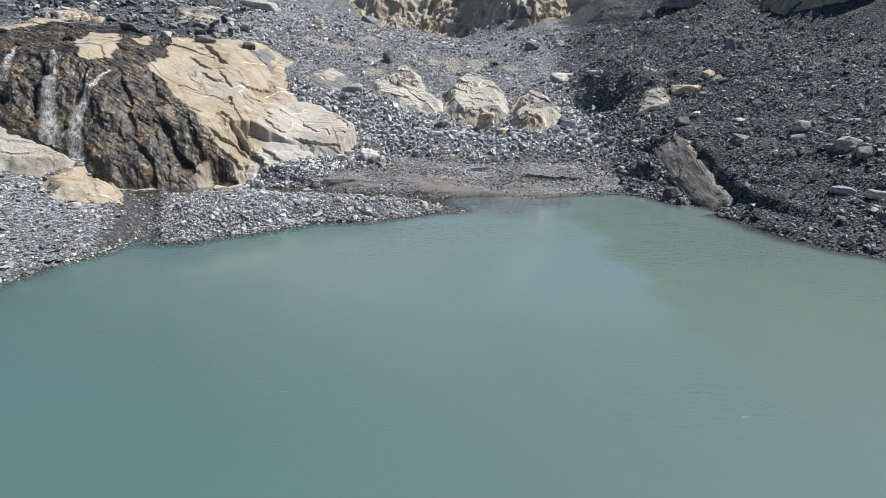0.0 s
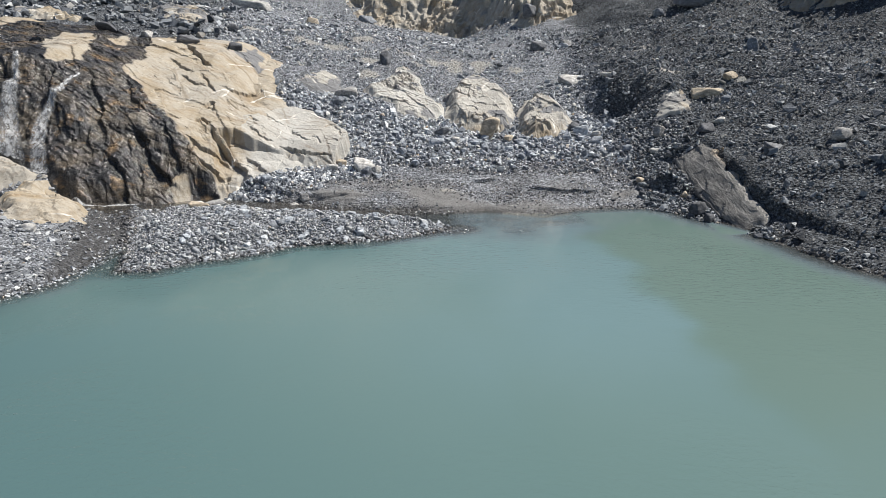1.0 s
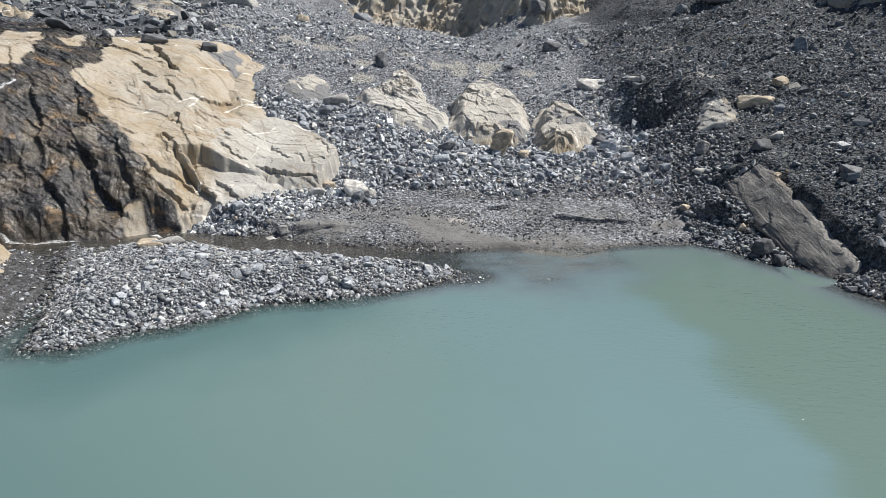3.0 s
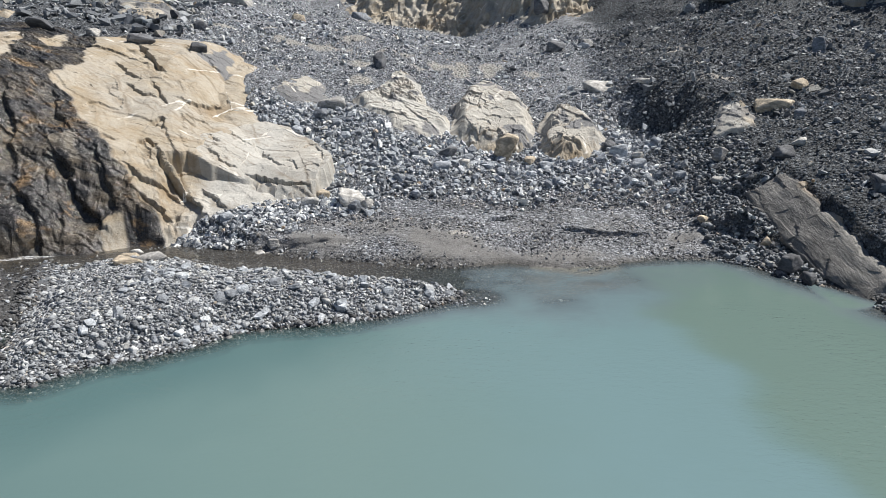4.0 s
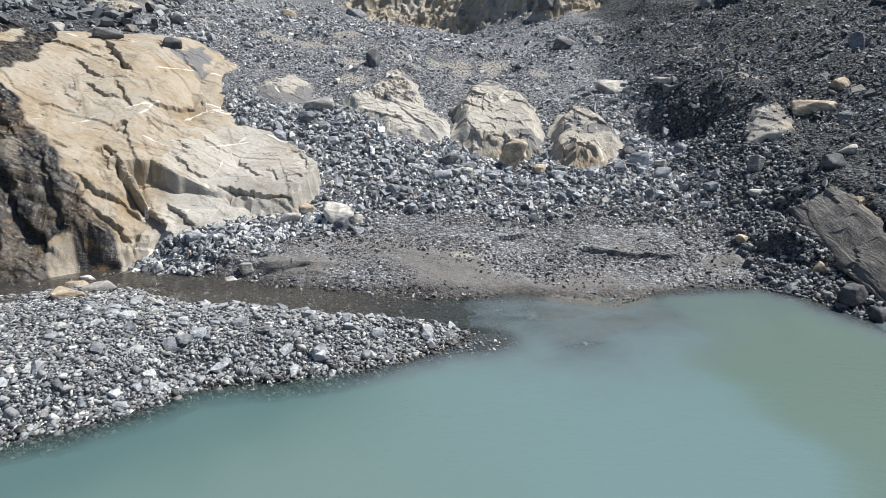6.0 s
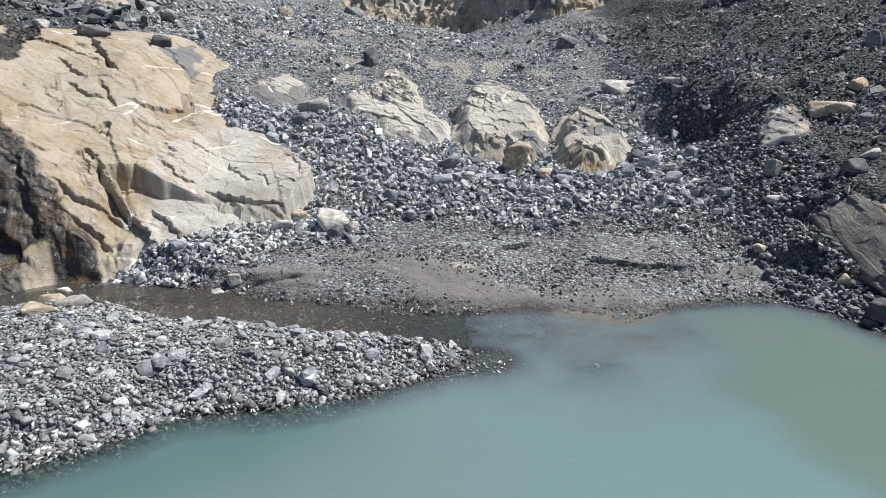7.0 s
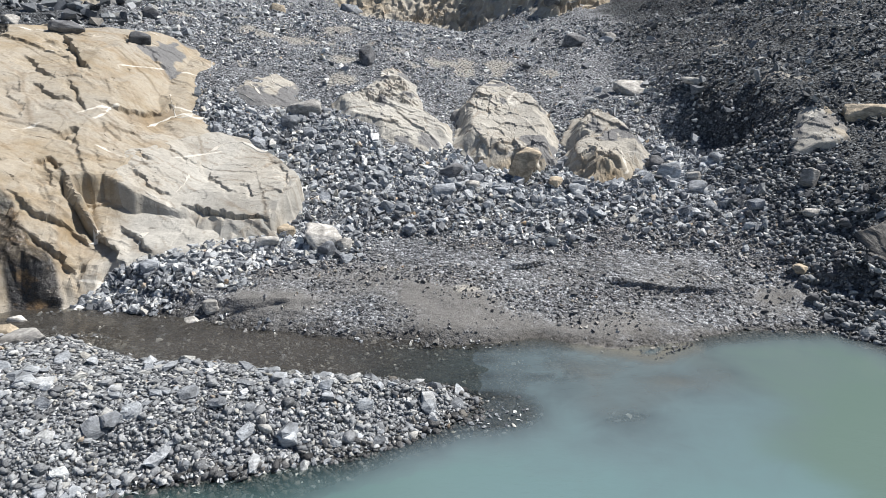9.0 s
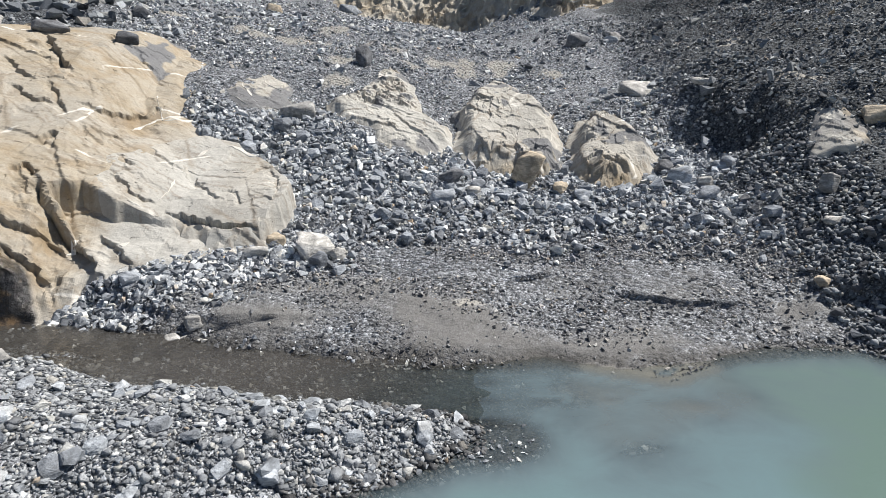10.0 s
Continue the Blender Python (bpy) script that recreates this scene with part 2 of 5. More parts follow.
def froth_material():
    n = Nodes("white_water")
    streak = n.noise(2.2, 5, 0.65, n.where(3.0, 3.0, 0.6))
    fine = n.noise(14.0, 4, 0.6, n.where(1.4, 1.4, 0.5))
    thin = n.math("MULTIPLY", n.attr("body"), n.math("ADD", n.ramp(streak, (0.36, 0.08), (0.66, 0.85)), n.math("MULTIPLY", n.ramp(fine, (0.52, 0.0), (0.66, 1.0)), 0.5), True), True)
    n.put(n.bsdf.inputs["Alpha"], n.math("MULTIPLY", thin, 0.8))
    return n.done((0.80, 0.82, 0.84), 0.45, n.bump(fine, 0.8, 0.05), 0.5)


def slab_material():
    n = Nodes("banded_gneiss")
    lay = n.where(2.0, 0.45, 2.0, (0, 10, 4), True)
    band = n.noise(1.5, 9, 0.7, lay, 1.0)
    fine = n.noise(14.0, 7, 0.7, n.where(1.4, 0.8, 1.4, (0, 0, 0), True))
    base = n.mix(n.ramp(band, (0.32, 0.0), (0.60, 1.0)), (0.085, 0.085, 0.085), (0.23, 0.226, 0.219))
    base = n.mix(n.ramp(n.noise(1.1, 7, 0.65, lay), (0.52, 0.0), (0.66, 0.8)), base, (0.40, 0.385, 0.36))
    base = n.mix(n.attr("rust"), base, n.mix(n.noise(3.0, 5), (0.40, 0.27, 0.15), (0.58, 0.52, 0.43)))
    base = n.mix(n.attr("white"), base, (0.64, 0.60, 0.53))
    base = n.mix(0.8, base, n.ramp(fine, (0.28, 0.45), (0.5, 0.95), (0.72, 1.4)), "MULTIPLY")
    h = n.bump(band, 0.8, 0.12)
    return n.done(base, 0.78, n.bump(fine, 0.9, 0.05, h), 0.4)


def quartz_material():
    n = Nodes("vein_quartz")
    tone = n.mix(n.noise(6.0, 5, 0.6), (0.56, 0.53, 0.47), (0.78, 0.76, 0.71))
    return n.done(tone, 0.5, n.bump(n.noise(22.0, 4, 0.6), 0.6, 0.02), 0.5)


FOAM = froth_material()
QUARTZ = quartz_material()
SLAB = slab_material()
BOULDER = {
    "grey": stone_material("grey_boulder", False, (1.2, 1.27, 1.36)),
    "pale": stone_material("pale_boulder", False, (1.05, 1.04, 1.02), 0.4),
    "white": stone_material("white_boulder", False, (1.15, 1.14, 1.12), 0.65),
    "dark": stone_material("dark_boulder", False, (0.56, 0.57, 0.60)),
    "tan": stone_material("tan_boulder", False, (1.30, 1.12, 0.88), 0.55),
}
LOOSE = stone_material("loose_bar_stone", False, (1.00, 1.07, 1.16), 0.16, 0.0, 0.75)
# ---- the lie of the land: heights in metres over the lake's level, worked out on numpy arrays ----
def lattice(ix, iy, seed):
    h = (ix.astype(np.int64) * 374761393 + iy.astype(np.int64) * 668265263 + seed * 1442695041) & 0x7FFFFFFF
    h = ((h ^ (h >> 13)) * 1274126177) & 0x7FFFFFFF
    h = ((h ^ (h >> 16)) * 461845907) & 0x7FFFFFFF
    return ((h ^ (h >> 15)) & 0xFFFFF) / float(0xFFFFF)


def grain(x, y, size, seed=0):
    """Smooth value noise from -1 to 1 with bumps of that size."""
    u, v = np.asarray(x, float) / size + 1000.0, np.asarray(y, float) / size + 1000.0
    ix, iy = np.floor(u), np.floor(v)
    fx, fy = u - ix, v - iy
    fx, fy = fx * fx * (3 - 2 * fx), fy * fy * (3 - 2 * fy)
    a, b = lattice(ix, iy, seed), lattice(ix + 1, iy, seed)
    c, d = lattice(ix, iy + 1, seed), lattice(ix + 1, iy + 1, seed)
    return 2 * ((a * (1 - fx) + b * fx) * (1 - fy) + (c * (1 - fx) + d * fx) * fy) - 1


def fbm(x, y, size, octaves=4, seed=0, fall=0.5):
    total, amp = 0.0, 1.0
    for k in range(octaves):
        total = total + amp * grain(x + 17.3 * k, y - 9.1 * k, size, seed + 31 * k)
        size, amp = size / 2.03, amp * fall
    return total


def ramp(v, a, b):
    t = np.clip((np.asarray(v, float) - a) / (b - a), 0, 1)
    return t * t * (3 - 2 * t)


def inside(x, y, outline):
    """Signed distance to a closed outline in plan: above nought inside."""
    x, y = np.asarray(x, float), np.asarray(y, float)
    best, odd = np.full(x.shape, 1e9), np.zeros(x.shape, bool)
    for (ax, ay), (bx, by) in zip(outline, outline[1:] + outline[:1]):
        ex, ey = bx - ax, by - ay
        t = np.clip(((x - ax) * ex + (y - ay) * ey) / (ex * ex + ey * ey + 1e-12), 0, 1)
        best = np.minimum(best, np.hypot(x - ax - t * ex, y - ay - t * ey))
        if ay != by:
            odd ^= ((ay > y) != (by > y)) & (x < ax + (y - ay) / (by - ay) * ex)
    return np.where(odd, best, -best)


def along(x, y, line):
    """Distance to an open line in plan, and how far along it (0 to 1) the nearest place lies."""
    x, y = np.asarray(x, float), np.asarray(y, float)
    best, where = np.full(x.shape, 1e9), np.zeros(x.shape)
    for k in range(len(line) - 1):
        (ax, ay), (bx, by) = line[k], line[k + 1]
        ex, ey = bx - ax, by - ay
        t = np.clip(((x - ax) * ex + (y - ay) * ey) / (ex * ex + ey * ey), 0, 1)
        d = np.hypot(x - ax - t * ex, y - ay - t * ey)
        where = np.where(d < best, (k + t) / (len(line) - 1), where)
        best = np.minimum(best, d)
    return best, where


# cross-sections of the valley side: x, then pairs of y and height
SECTIONS = []


def section(x, *pairs):
    SECTIONS.append((x, np.array(pairs[0::2], float), np.array(pairs[1::2], float)))


section(-45, -40, 16, 5, 10, 16, 6, 24, 6, 30, 8, 38, 10, 48, 13, 75, 20, 120, 48)
section(-24, -40, 9, 5, 4.5, 16, 2.6, 22, 2.6, 26.5, 3.0, 30, 6.8, 38, 8.3, 48, 10.5, 75, 15, 120, 42)
section(-17, 5, 1.6, 16, 1.0, 22, 1.5, 25.5, 1.0, 27.2, 1.9, 29.4, 4.7, 34.5, 6.2, 46, 9.2, 75, 13, 120, 40)
section(-11, 15, -0.2, 20, 0.3, 24, 0.35, 28.6, 0.4, 30.2, 1.6, 33, 3.2, 38, 5.4, 46, 8.0, 75, 11.5, 120, 38)
section(-5, 26, 0.05, 27.3, 0.35, 29, 0.75, 31.7, 1.35, 34.3, 2.5, 37, 4.1, 42, 5.9, 49, 8.0, 75, 10.2, 120, 40)
section(2, 25.8, -0.2, 26.7, 0.05, 29, 0.45, 31, 0.95, 36.5, 2.4, 40, 4.1, 44, 5.3, 50, 6.9, 75, 9.4, 120, 44)
section(8, 26.6, -0.2, 27.5, 0.05, 29.6, 0.55, 33, 1.6, 37, 3.0, 40, 4.6, 44, 5.2, 50, 7.0, 63, 9.7, 120, 50)
section(12, 17.9, -0.2, 18.6, 0.03, 21, 0.6, 23.5, 0.9, 25, 1.4, 28.2, 2.25, 30.4, 2.75, 34, 3.9, 38, 5.2, 43, 6.6, 52, 7.7, 65, 10.5, 120, 58)
section(17, 12.5, -0.2, 17, 0.8, 22, 2.0, 25, 2.7, 27, 3.1, 35, 4.9, 40, 6.5, 43, 7.4, 52, 8.6, 65, 13, 120, 68)
section(26, -10, 0.3, 12, 1.8, 22, 3.4, 35, 5.5, 41.7, 6.9, 44, 7.2, 47.5, 8.2, 53, 10, 65, 18, 90, 45, 120, 78)
section(46, -40, 12, 0, 10, 12, 10, 22, 12, 35, 15, 47, 20, 65, 36, 90, 64, 105, 80, 120, 95)

# water's edge: the foot of the gravel fan and of the moraine, in plan
LAKE = [(-12.6, 14.0), (-12.4, 15.7), (-11.9, 17.4), (-11.2, 18.6), (-11.0, 20.0), (-11.2, 22), (-11, 26.6), (-5.4, 26.9),
        (-3.2, 27.0), (-0.3, 27.0), (1.6, 27.15), (2.7, 26.9), (4.0, 26.5), (5.4, 27.35), (7.0, 27.6), (8.4, 27.55), (9.4, 26.75), (10.05, 25.15), (10.7, 23.7),
        (11.2, 22.3), (11.7, 19.7), (12.6, 18.15), (13.6, 17.5), (16, 14), (20, 6), (24, -6), (22, -26), (0, -34), (-22, -28), (-24, -8), (-17, 6)]
BAR = [(-9.7, 19.75), (-8.8, 19.75), (-8.0, 20.5), (-7.05, 20.9), (-6.0, 21.5), (-5.4, 22.25), (-3.9, 22.55), (-2.2, 23.0), (-0.6, 23.8), (0.0, 24.5), (-0.3, 24.9),
       (-1.7, 25.3), (-4.0, 25.75), (-6.2, 26.2), (-8.0, 27.1), (-9.6, 27.4), (-11.3, 27.0), (-11.9, 26.2), (-11.7, 24.8), (-11.2, 23.5), (-10.5, 22), (-10.0, 20.7)]
STREAM = [(-14.8, 26.1), (-12.6, 27.2), (-10.5, 28.05), (-8.4, 27.9), (-6.5, 27.2), (-4.8, 26.75), (-3.0, 26.45), (-1.2, 26.3), (1.4, 25.9)]
BRANCH = [(-13.2, 26.3), (-12.6, 24.4), (-11.6, 22.4), (-11.0, 20.9), (-10.6, 19.4)]
SHOAL = [(2.3, 26.9), (3.4, 26.7), (5.0, 26.3), (5.1, 25.5), (4.4, 24.7), (3.6, 24.2), (2.3, 23.8), (2.0, 24.8)]

HOLLOW = [(7.5, 37.7), (8.1, 39.3), (9.2, 39.0), (10.1, 37.9), (10.5, 36.3), (9.9, 35.4), (8.7, 36.1)]
BROW = [(8.4, 40.0), (9.9, 39.2), (10.9, 37.2), (10.8, 35.2), (12.5, 35), (13, 39), (10, 42)]
BRINKS = [([(-5.8, 28.2), (-4.9, 28.22), (-3.8, 28.38)], 0.075), ([(1.2, 30.05), (2.0, 30.3), (2.65, 30.5)], 0.15), ([(3.7, 29.53), (4.2, 29.32), (5.1, 29.1), (6.1, 28.96), (6.9, 28.98)], 0.13)]


def valley(x, y, sections=None):
    """The valley side, or a rock's top, from its cross-sections."""
    x, y, sections = np.asarray(x, float), np.asarray(y, float), sections or SECTIONS
    rows = [np.interp(y, ys, zs) for _, ys, zs in sections]
    xs = np.array([s[0] for s in sections])
    k = np.clip(np.searchsorted(xs, x, side="right") - 1, 0, len(xs) - 2)
    t = np.clip((x - xs[k]) / (xs[k + 1] - xs[k]), 0, 1)
    t = 0.5 * t + 0.5 * t * t * (3 - 2 * t)
    stack = np.stack(rows)
    pick = np.indices(x.shape)
    low, high = stack[(k, *pick)], stack[(k + 1, *pick)]
    return low * (1 - t) + high * t


def stream_level(x):
    return 0.028 * np.clip(0.8 - np.asarray(x, float), 0, 18)


def land(x, y, fine=True):
    """Height of the ground."""
    x, y = np.asarray(x, float), np.asarray(y, float)
    wob = 0.16 * grain(x, y, 1.7, 5) + 0.08 * grain(x, y, 0.6, 6)
    z = valley(x, y)
    shore = inside(x, y, LAKE) + wob                     # above nought in the lake
    z = np.where(shore > -5.0, np.minimum(z, 0.02 + 0.30 * np.maximum(-shore, 0) + 0.08 * ramp(-shore, 0, 0.3) + 2.0 * np.maximum(-shore - 1.3, 0)), z)
    bed = -0.10 * np.clip(shore, 0, 1.4) - 0.34 * np.clip(shore - 0.5, 0, 40) ** 0.9
    z = np.where(shore > 0, np.maximum(bed, -3.5), z)
    # shallows where the stream spreads its sand
    spread = np.hypot((x - 1.4) / 2.4, (y - 26.2) / 0.8)
    delta = -0.08 - 0.16 * np.maximum(spread - 1.0, 0) + 0.03 * fbm(x, y, 0.9, 3, 16)
    tip = -0.03 - 0.30 * np.maximum(np.hypot((x - 0.3) / 1.1, (y - 24.3) / 0.8) - 0.7, 0)
    tongue = -0.085 + 0.18 * np.minimum(inside(x, y, SHOAL) + 0.35 * grain(x, y, 0.9, 18), 0) + 0.03 * fbm(x * 0.7, y, 0.7, 3, 19)
    z = np.where(shore > 0, np.maximum(z, np.maximum(np.maximum(delta, tip), tongue)), z)
    # the gravel bar
    bar = inside(x, y, BAR) + 0.6 * wob
    top = 0.04 + 0.42 * ramp(bar, 0, 1.0) + 0.22 * ramp(bar, 0.6, 2.6) + 0.10 * ramp(-x, 3, 8) * ramp(bar, 0, 1)
    z = np.where(bar > -1.0, np.maximum(z, np.where(bar > 0, top, 0.04 + 0.42 * bar)), z)
    # channels of the stream
    for line, width, drop in ((STREAM, 0.62, 0.11), (BRANCH, 0.40, 0.05)):
        d, where = along(x, y, line)
        w = width * (1 + 0.35 * grain(x, y, 1.3, 9))
        floor = stream_level(x) - drop + 0.04 * grain(x, y, 0.35, 12)
        cut = floor + 0.55 * np.maximum(d - w, 0) + 1.6 * np.maximum(d - w - 0.6, 0)
        z = np.where((d < w + 4.0) & (shore < 1.5), np.minimum(z, cut), z)
    # a hollow in the moraine beside the bedrock, and the low brinks that the stream has cut into the fan
    z = z - 0.8 * ramp(inside(x, y, HOLLOW) + 0.35 * grain(x, y, 0.8, 14), -0.15, 0.55) + 0.45 * ramp(inside(x, y, BROW), -0.6, 0.5)
    for line, high in BRINKS:
        d, where = along(x, y, line)
        (ax, ay), (bx, by) = line[0], line[-1]
        mid = np.interp(x, [q[0] for q in line], [q[1] for q in line]) + 0.05 * grain(x, y * 0, 0.9, 15) + 0.04 * grain(x, y * 0, 0.3, 16)
        ends = ramp(x, ax - 0.3, ax + 0.5) * (1 - ramp(x, bx - 0.6, bx + 0.3))
        z = z + high * ends * ramp(y - mid, -0.02, 0.02) * np.exp(-np.maximum(y - mid, 0) / 1.3)
    bed = 1.33 + 0.63 * (x - 10.93) + 0.33 * (y - 28.08) + 3.0 * (np.maximum(x - 11.75, 0) + np.maximum(y - 30.1, 0) + np.maximum(23.4 - y, 0)) + 2.0 * np.maximum(10.1 - x, 0)
    z = np.where((x > 8.5) & (x < 13) & (y > 22) & (y < 32), np.minimum(z, np.maximum(bed, z - 1.2)), z)     # where the slab lies
    lane, _ = along(x, y, STREAM)
    z = np.where((x < 1.2) & (y > 24.6) & (lane < 1.7), np.maximum(z, stream_level(x) - 0.13 + 0.03 * grain(x, y, 0.5, 17)), z)
    if fine:
        dry = ramp(z, -0.3, 0.5)
        steep = ramp(y, 28, 36)
        z = z + dry * (0.05 + 0.13 * steep) * fbm(x, y, 2.6, 4, 40)
        z = z + ramp(x, 9.5, 12.5) * (0.34 * ramp(y, 31, 36) * fbm(x, y * 0.8, 4.5, 3, 42) + 0.16 * ramp(z, 0.4, 1.6) * fbm(x * 0.8 + 0.5 * y, y, 1.5, 3, 43))
        z = z + dry * 0.022 * fbm(x, y, 0.33, 2, 44)
    return z

def ground_at(x, y):
    return float(land(np.array([x]), np.array([y]))[0])


# ---- mesh helpers ----
def mesh_object(name, verts, faces, material, parent=None, label="", attrs=None, smooth=False):
    """One mesh object from arrays; faces all have the same number of corners."""
    me = bpy.data.meshes.new(name)
    verts, faces = np.asarray(verts, np.float32), np.asarray(faces, np.int32)
    me.vertices.add(len(verts))
    me.vertices.foreach_set("co", verts.ravel())
    k = faces.shape[1]
    me.loops.add(faces.size)
    me.loops.foreach_set("vertex_index", faces.ravel())
    me.polygons.add(len(faces))
    me.polygons.foreach_set("loop_start", np.arange(0, faces.size, k, dtype=np.int32))
    me.polygons.foreach_set("loop_total", np.full(len(faces), k, np.int32))
    me.update(calc_edges=True)
    me.validate()
    me.polygons.foreach_set("use_smooth", np.full(len(me.polygons), smooth))
    for key, values in (attrs or {}).items():
        a = me.attributes.new(key, "FLOAT", "POINT")
        a.data.foreach_set("value", np.asarray(values, np.float32).ravel())
    me.materials.append(material)
    ob = new(name, me)
    if parent is not None:
        ob.parent = parent
    if label:
        tagged(ob, label)
    return ob


def sheet_faces(nx, ny, keep=None):
    i = np.arange(nx * ny).reshape(ny, nx)
    f = np.stack([i[:-1, :-1], i[:-1, 1:], i[1:, 1:], i[1:, :-1]], -1).reshape(-1, 4)
    if keep is not None:
        f = f[keep.ravel()[f].all(1)]
    return f


def compact(verts, faces, attrs):
    used = np.unique(faces)
    back = np.zeros(len(verts), np.int64)
    back[used] = np.arange(len(used))
    return verts[used], back[faces], {k: v[used] for k, v in attrs.items()}


def steps(*spans):
    """Grid lines: spans of (from, to, spacing)."""
    lines = [np.arange(a, b, s) for a, b, s in spans]
    return np.concatenate(lines + [np.array([spans[-1][1]])])


# ---- the ground, one sheet ----
MASSIF = [(-25, 26.5), (-19.7, 26.9), (-16.4, 27.0), (-14.9, 26.4), (-13.4, 26.8), (-12.2, 27.4), (-10.9, 28.1), (-9.9, 28.6), (-8.6, 29.2), (-7.4, 29.9), (-6.4, 30.6), (-5.0, 31.0),
          (-4.75, 32.0), (-4.7, 33.1), (-5.5, 34.5), (-6.9, 35.5), (-8.3, 35.6), (-8.6, 36.4), (-9.1, 36.5), (-9.3, 38.3), (-9.7, 40.4), (-10.4, 41.4), (-11.3, 42.6), (-13.5, 42.0), (-14.9, 41.3),
          (-16.4, 40.4), (-17.4, 39.5), (-19.7, 40.2), (-25, 39)]
gx = steps((-45, -24, 0.7), (-24, 24, 0.12), (24, 46, 0.7))
gy = steps((-40, 10, 1.6), (10, 15, 0.4), (15, 28, 0.12), (28, 30.8, 0.04), (30.8, 40, 0.12), (40, 70, 0.28), (70, 120, 1.2))
GX, GY = np.meshgrid(gx, gy)
GZ = land(GX, GY)
GZ -= 0.9 * ramp(inside(GX, GY, MASSIF), 0.35, 1.1)
shore_d = inside(GX, GY, LAKE)
bar_d = inside(GX, GY, BAR)
stream_d = np.minimum(along(GX, GY, STREAM)[0], along(GX, GY, BRANCH)[0])
sand = ramp(GY, 26, 27.5) * (1 - ramp(GY - 0.15 * (GX - 2), 29.6, 31.8)) * ramp(GX, -8, -5.5) * (1 - ramp(GX, 8.0, 10)) * np.clip(0.30 + 0.9 * fbm(GX * 0.5, GY, 1.3, 3, 71), 0, 0.9)
damp = np.maximum(1 - ramp(GZ + 0.03 * grain(GX, GY, 0.5, 73), 0.02, 0.14), (1 - ramp(stream_d, 0.8, 1.35)) * (GX < 1.5))
delta = ramp(inside(GX, GY, SHOAL) + 0.6 + 0.5 * fbm(GX, GY, 1.0, 3, 79), 0.2, 0.9) * (GZ < 0.0)
damp = damp * (1 - 0.95 * delta)
sand = np.maximum(sand, delta)
PALE = ((-0.3, 45.5, 1.2, 1.0), (-6.3, 52.0, 2.2, 0.8), (-2.8, 46.4, 1.1, 1.2), (5.2, 45.6, 0.9, 0.8), (-11.5, 50.0, 2.0, 0.8), (-4.9, 43.2, 0.7, 1.2), (-7.2, 46.5, 1.4, 1.0), (-5.5, 49.0, 1.6, 0.8), (-9.5, 45.5, 1.2, 0.6), (-2.2, 44.6, 0.9, 1.2), (0.6, 44.8, 0.7, 1.3), (1.6, 46.0, 1.6, 0.7), (-6.5, 38.2, 1.0, 1.2), (-4.4, 36.0, 0.5, 1.0),
                       (13.0, 46.5, 1.9, 0.8), (12.3, 48.5, 1.4, 0.9), (11.6, 50.5, 0.9, 1.4), (13.6, 40.2, 0.5, 0.7), (16.8, 43.5, 0.4, 2.2), (12.3, 37.8, 0.8, 0.5), (-4.6, 40.8, 0.6, 0.9), (0.4, 29.0, 0.7, 0.35), (-13.5, 47.0, 1.3, 0.7))


def pale_at(x, y):
    """1 where bare pale bedrock and its dust show through the scree."""
    got = np.zeros(np.shape(x))
    for px, py, pr, pw in PALE:
        got = np.maximum(got, ramp(1 - np.hypot((x - px) / pr, (y - py) / (pr * pw)) + 0.7 * fbm(x, y, 0.8, 4, 77), 0.25, 0.7))
    return got


pale = pale_at(GX, GY)
pale = np.maximum(0.9 * pale, 0.5 * delta)
ledges = ramp(-GX - 0.25 * (GY - 42) + 1.2 * fbm(GX, GY, 2.5, 3, 87), 13.5, 15.5) * ramp(GY, 38, 40)
# moraine till, its darker colour also carrying some shade of its aspect
till = ramp(GX + 0.7 * fbm(GX, GY, 2.0, 3, 78) - 0.10 * np.clip(GY - 38, 0, 30), 8.2, 10.2)
lean = np.zeros_like(GY)
for line, high in BRINKS:                            # the brinks hang over a little
    mid = np.interp(GX, [q[0] for q in line], [q[1] for q in line]) + 0.05 * grain(GX, GY * 0, 0.9, 15) + 0.04 * grain(GX, GY * 0, 0.3, 16)
    ends = ramp(GX, line[0][0] - 0.2, line[0][0] + 0.4) * (1 - ramp(GX, line[-1][0] - 0.5, line[-1][0] + 0.2))
    lean = lean + 0.6 * high * ends * ramp(GY - mid, -0.015, 0.015) * np.exp(-np.maximum(GY - mid, 0) / 0.25)
mesh = mesh_object("ground", np.stack([GX, GY - lean, GZ], -1).reshape(-1, 3), sheet_faces(len(gx), len(gy)), GROUND, None,
                   "dark grey gravelly moraine slope above a melt water lake", {"sand": sand, "pale": pale, "till": np.maximum(till, 0.85 * ledges), "damp": np.clip(damp, 0, 1)}, True)
ground = tagged(mesh, "", "ground", "", "structure")

# ---- the lake and the stream ----
wx, wy = steps((-26, -14, 0.8), (-14, 14, 0.16), (14, 28, 0.8)), steps((-36, 14, 0.9), (14, 29, 0.16))
WX, WY = np.meshgrid(wx, wy)
WD = -land(WX, WY, False)
keep = (WD > -0.12) & (inside(WX, WY, LAKE) > -0.6)
milky = np.maximum(WD, 0) * np.where(WY > 24.7, 0.5 + 0.5 * ramp(WX, -0.5, 2.6), 1.0) + 0.05 * ramp(WD, 0.01, 0.14) * ramp(WX, 0.0, 3.0) * (1 - ramp(WX, 5.0, 8.0)) * ramp(WY, 23, 24.5)
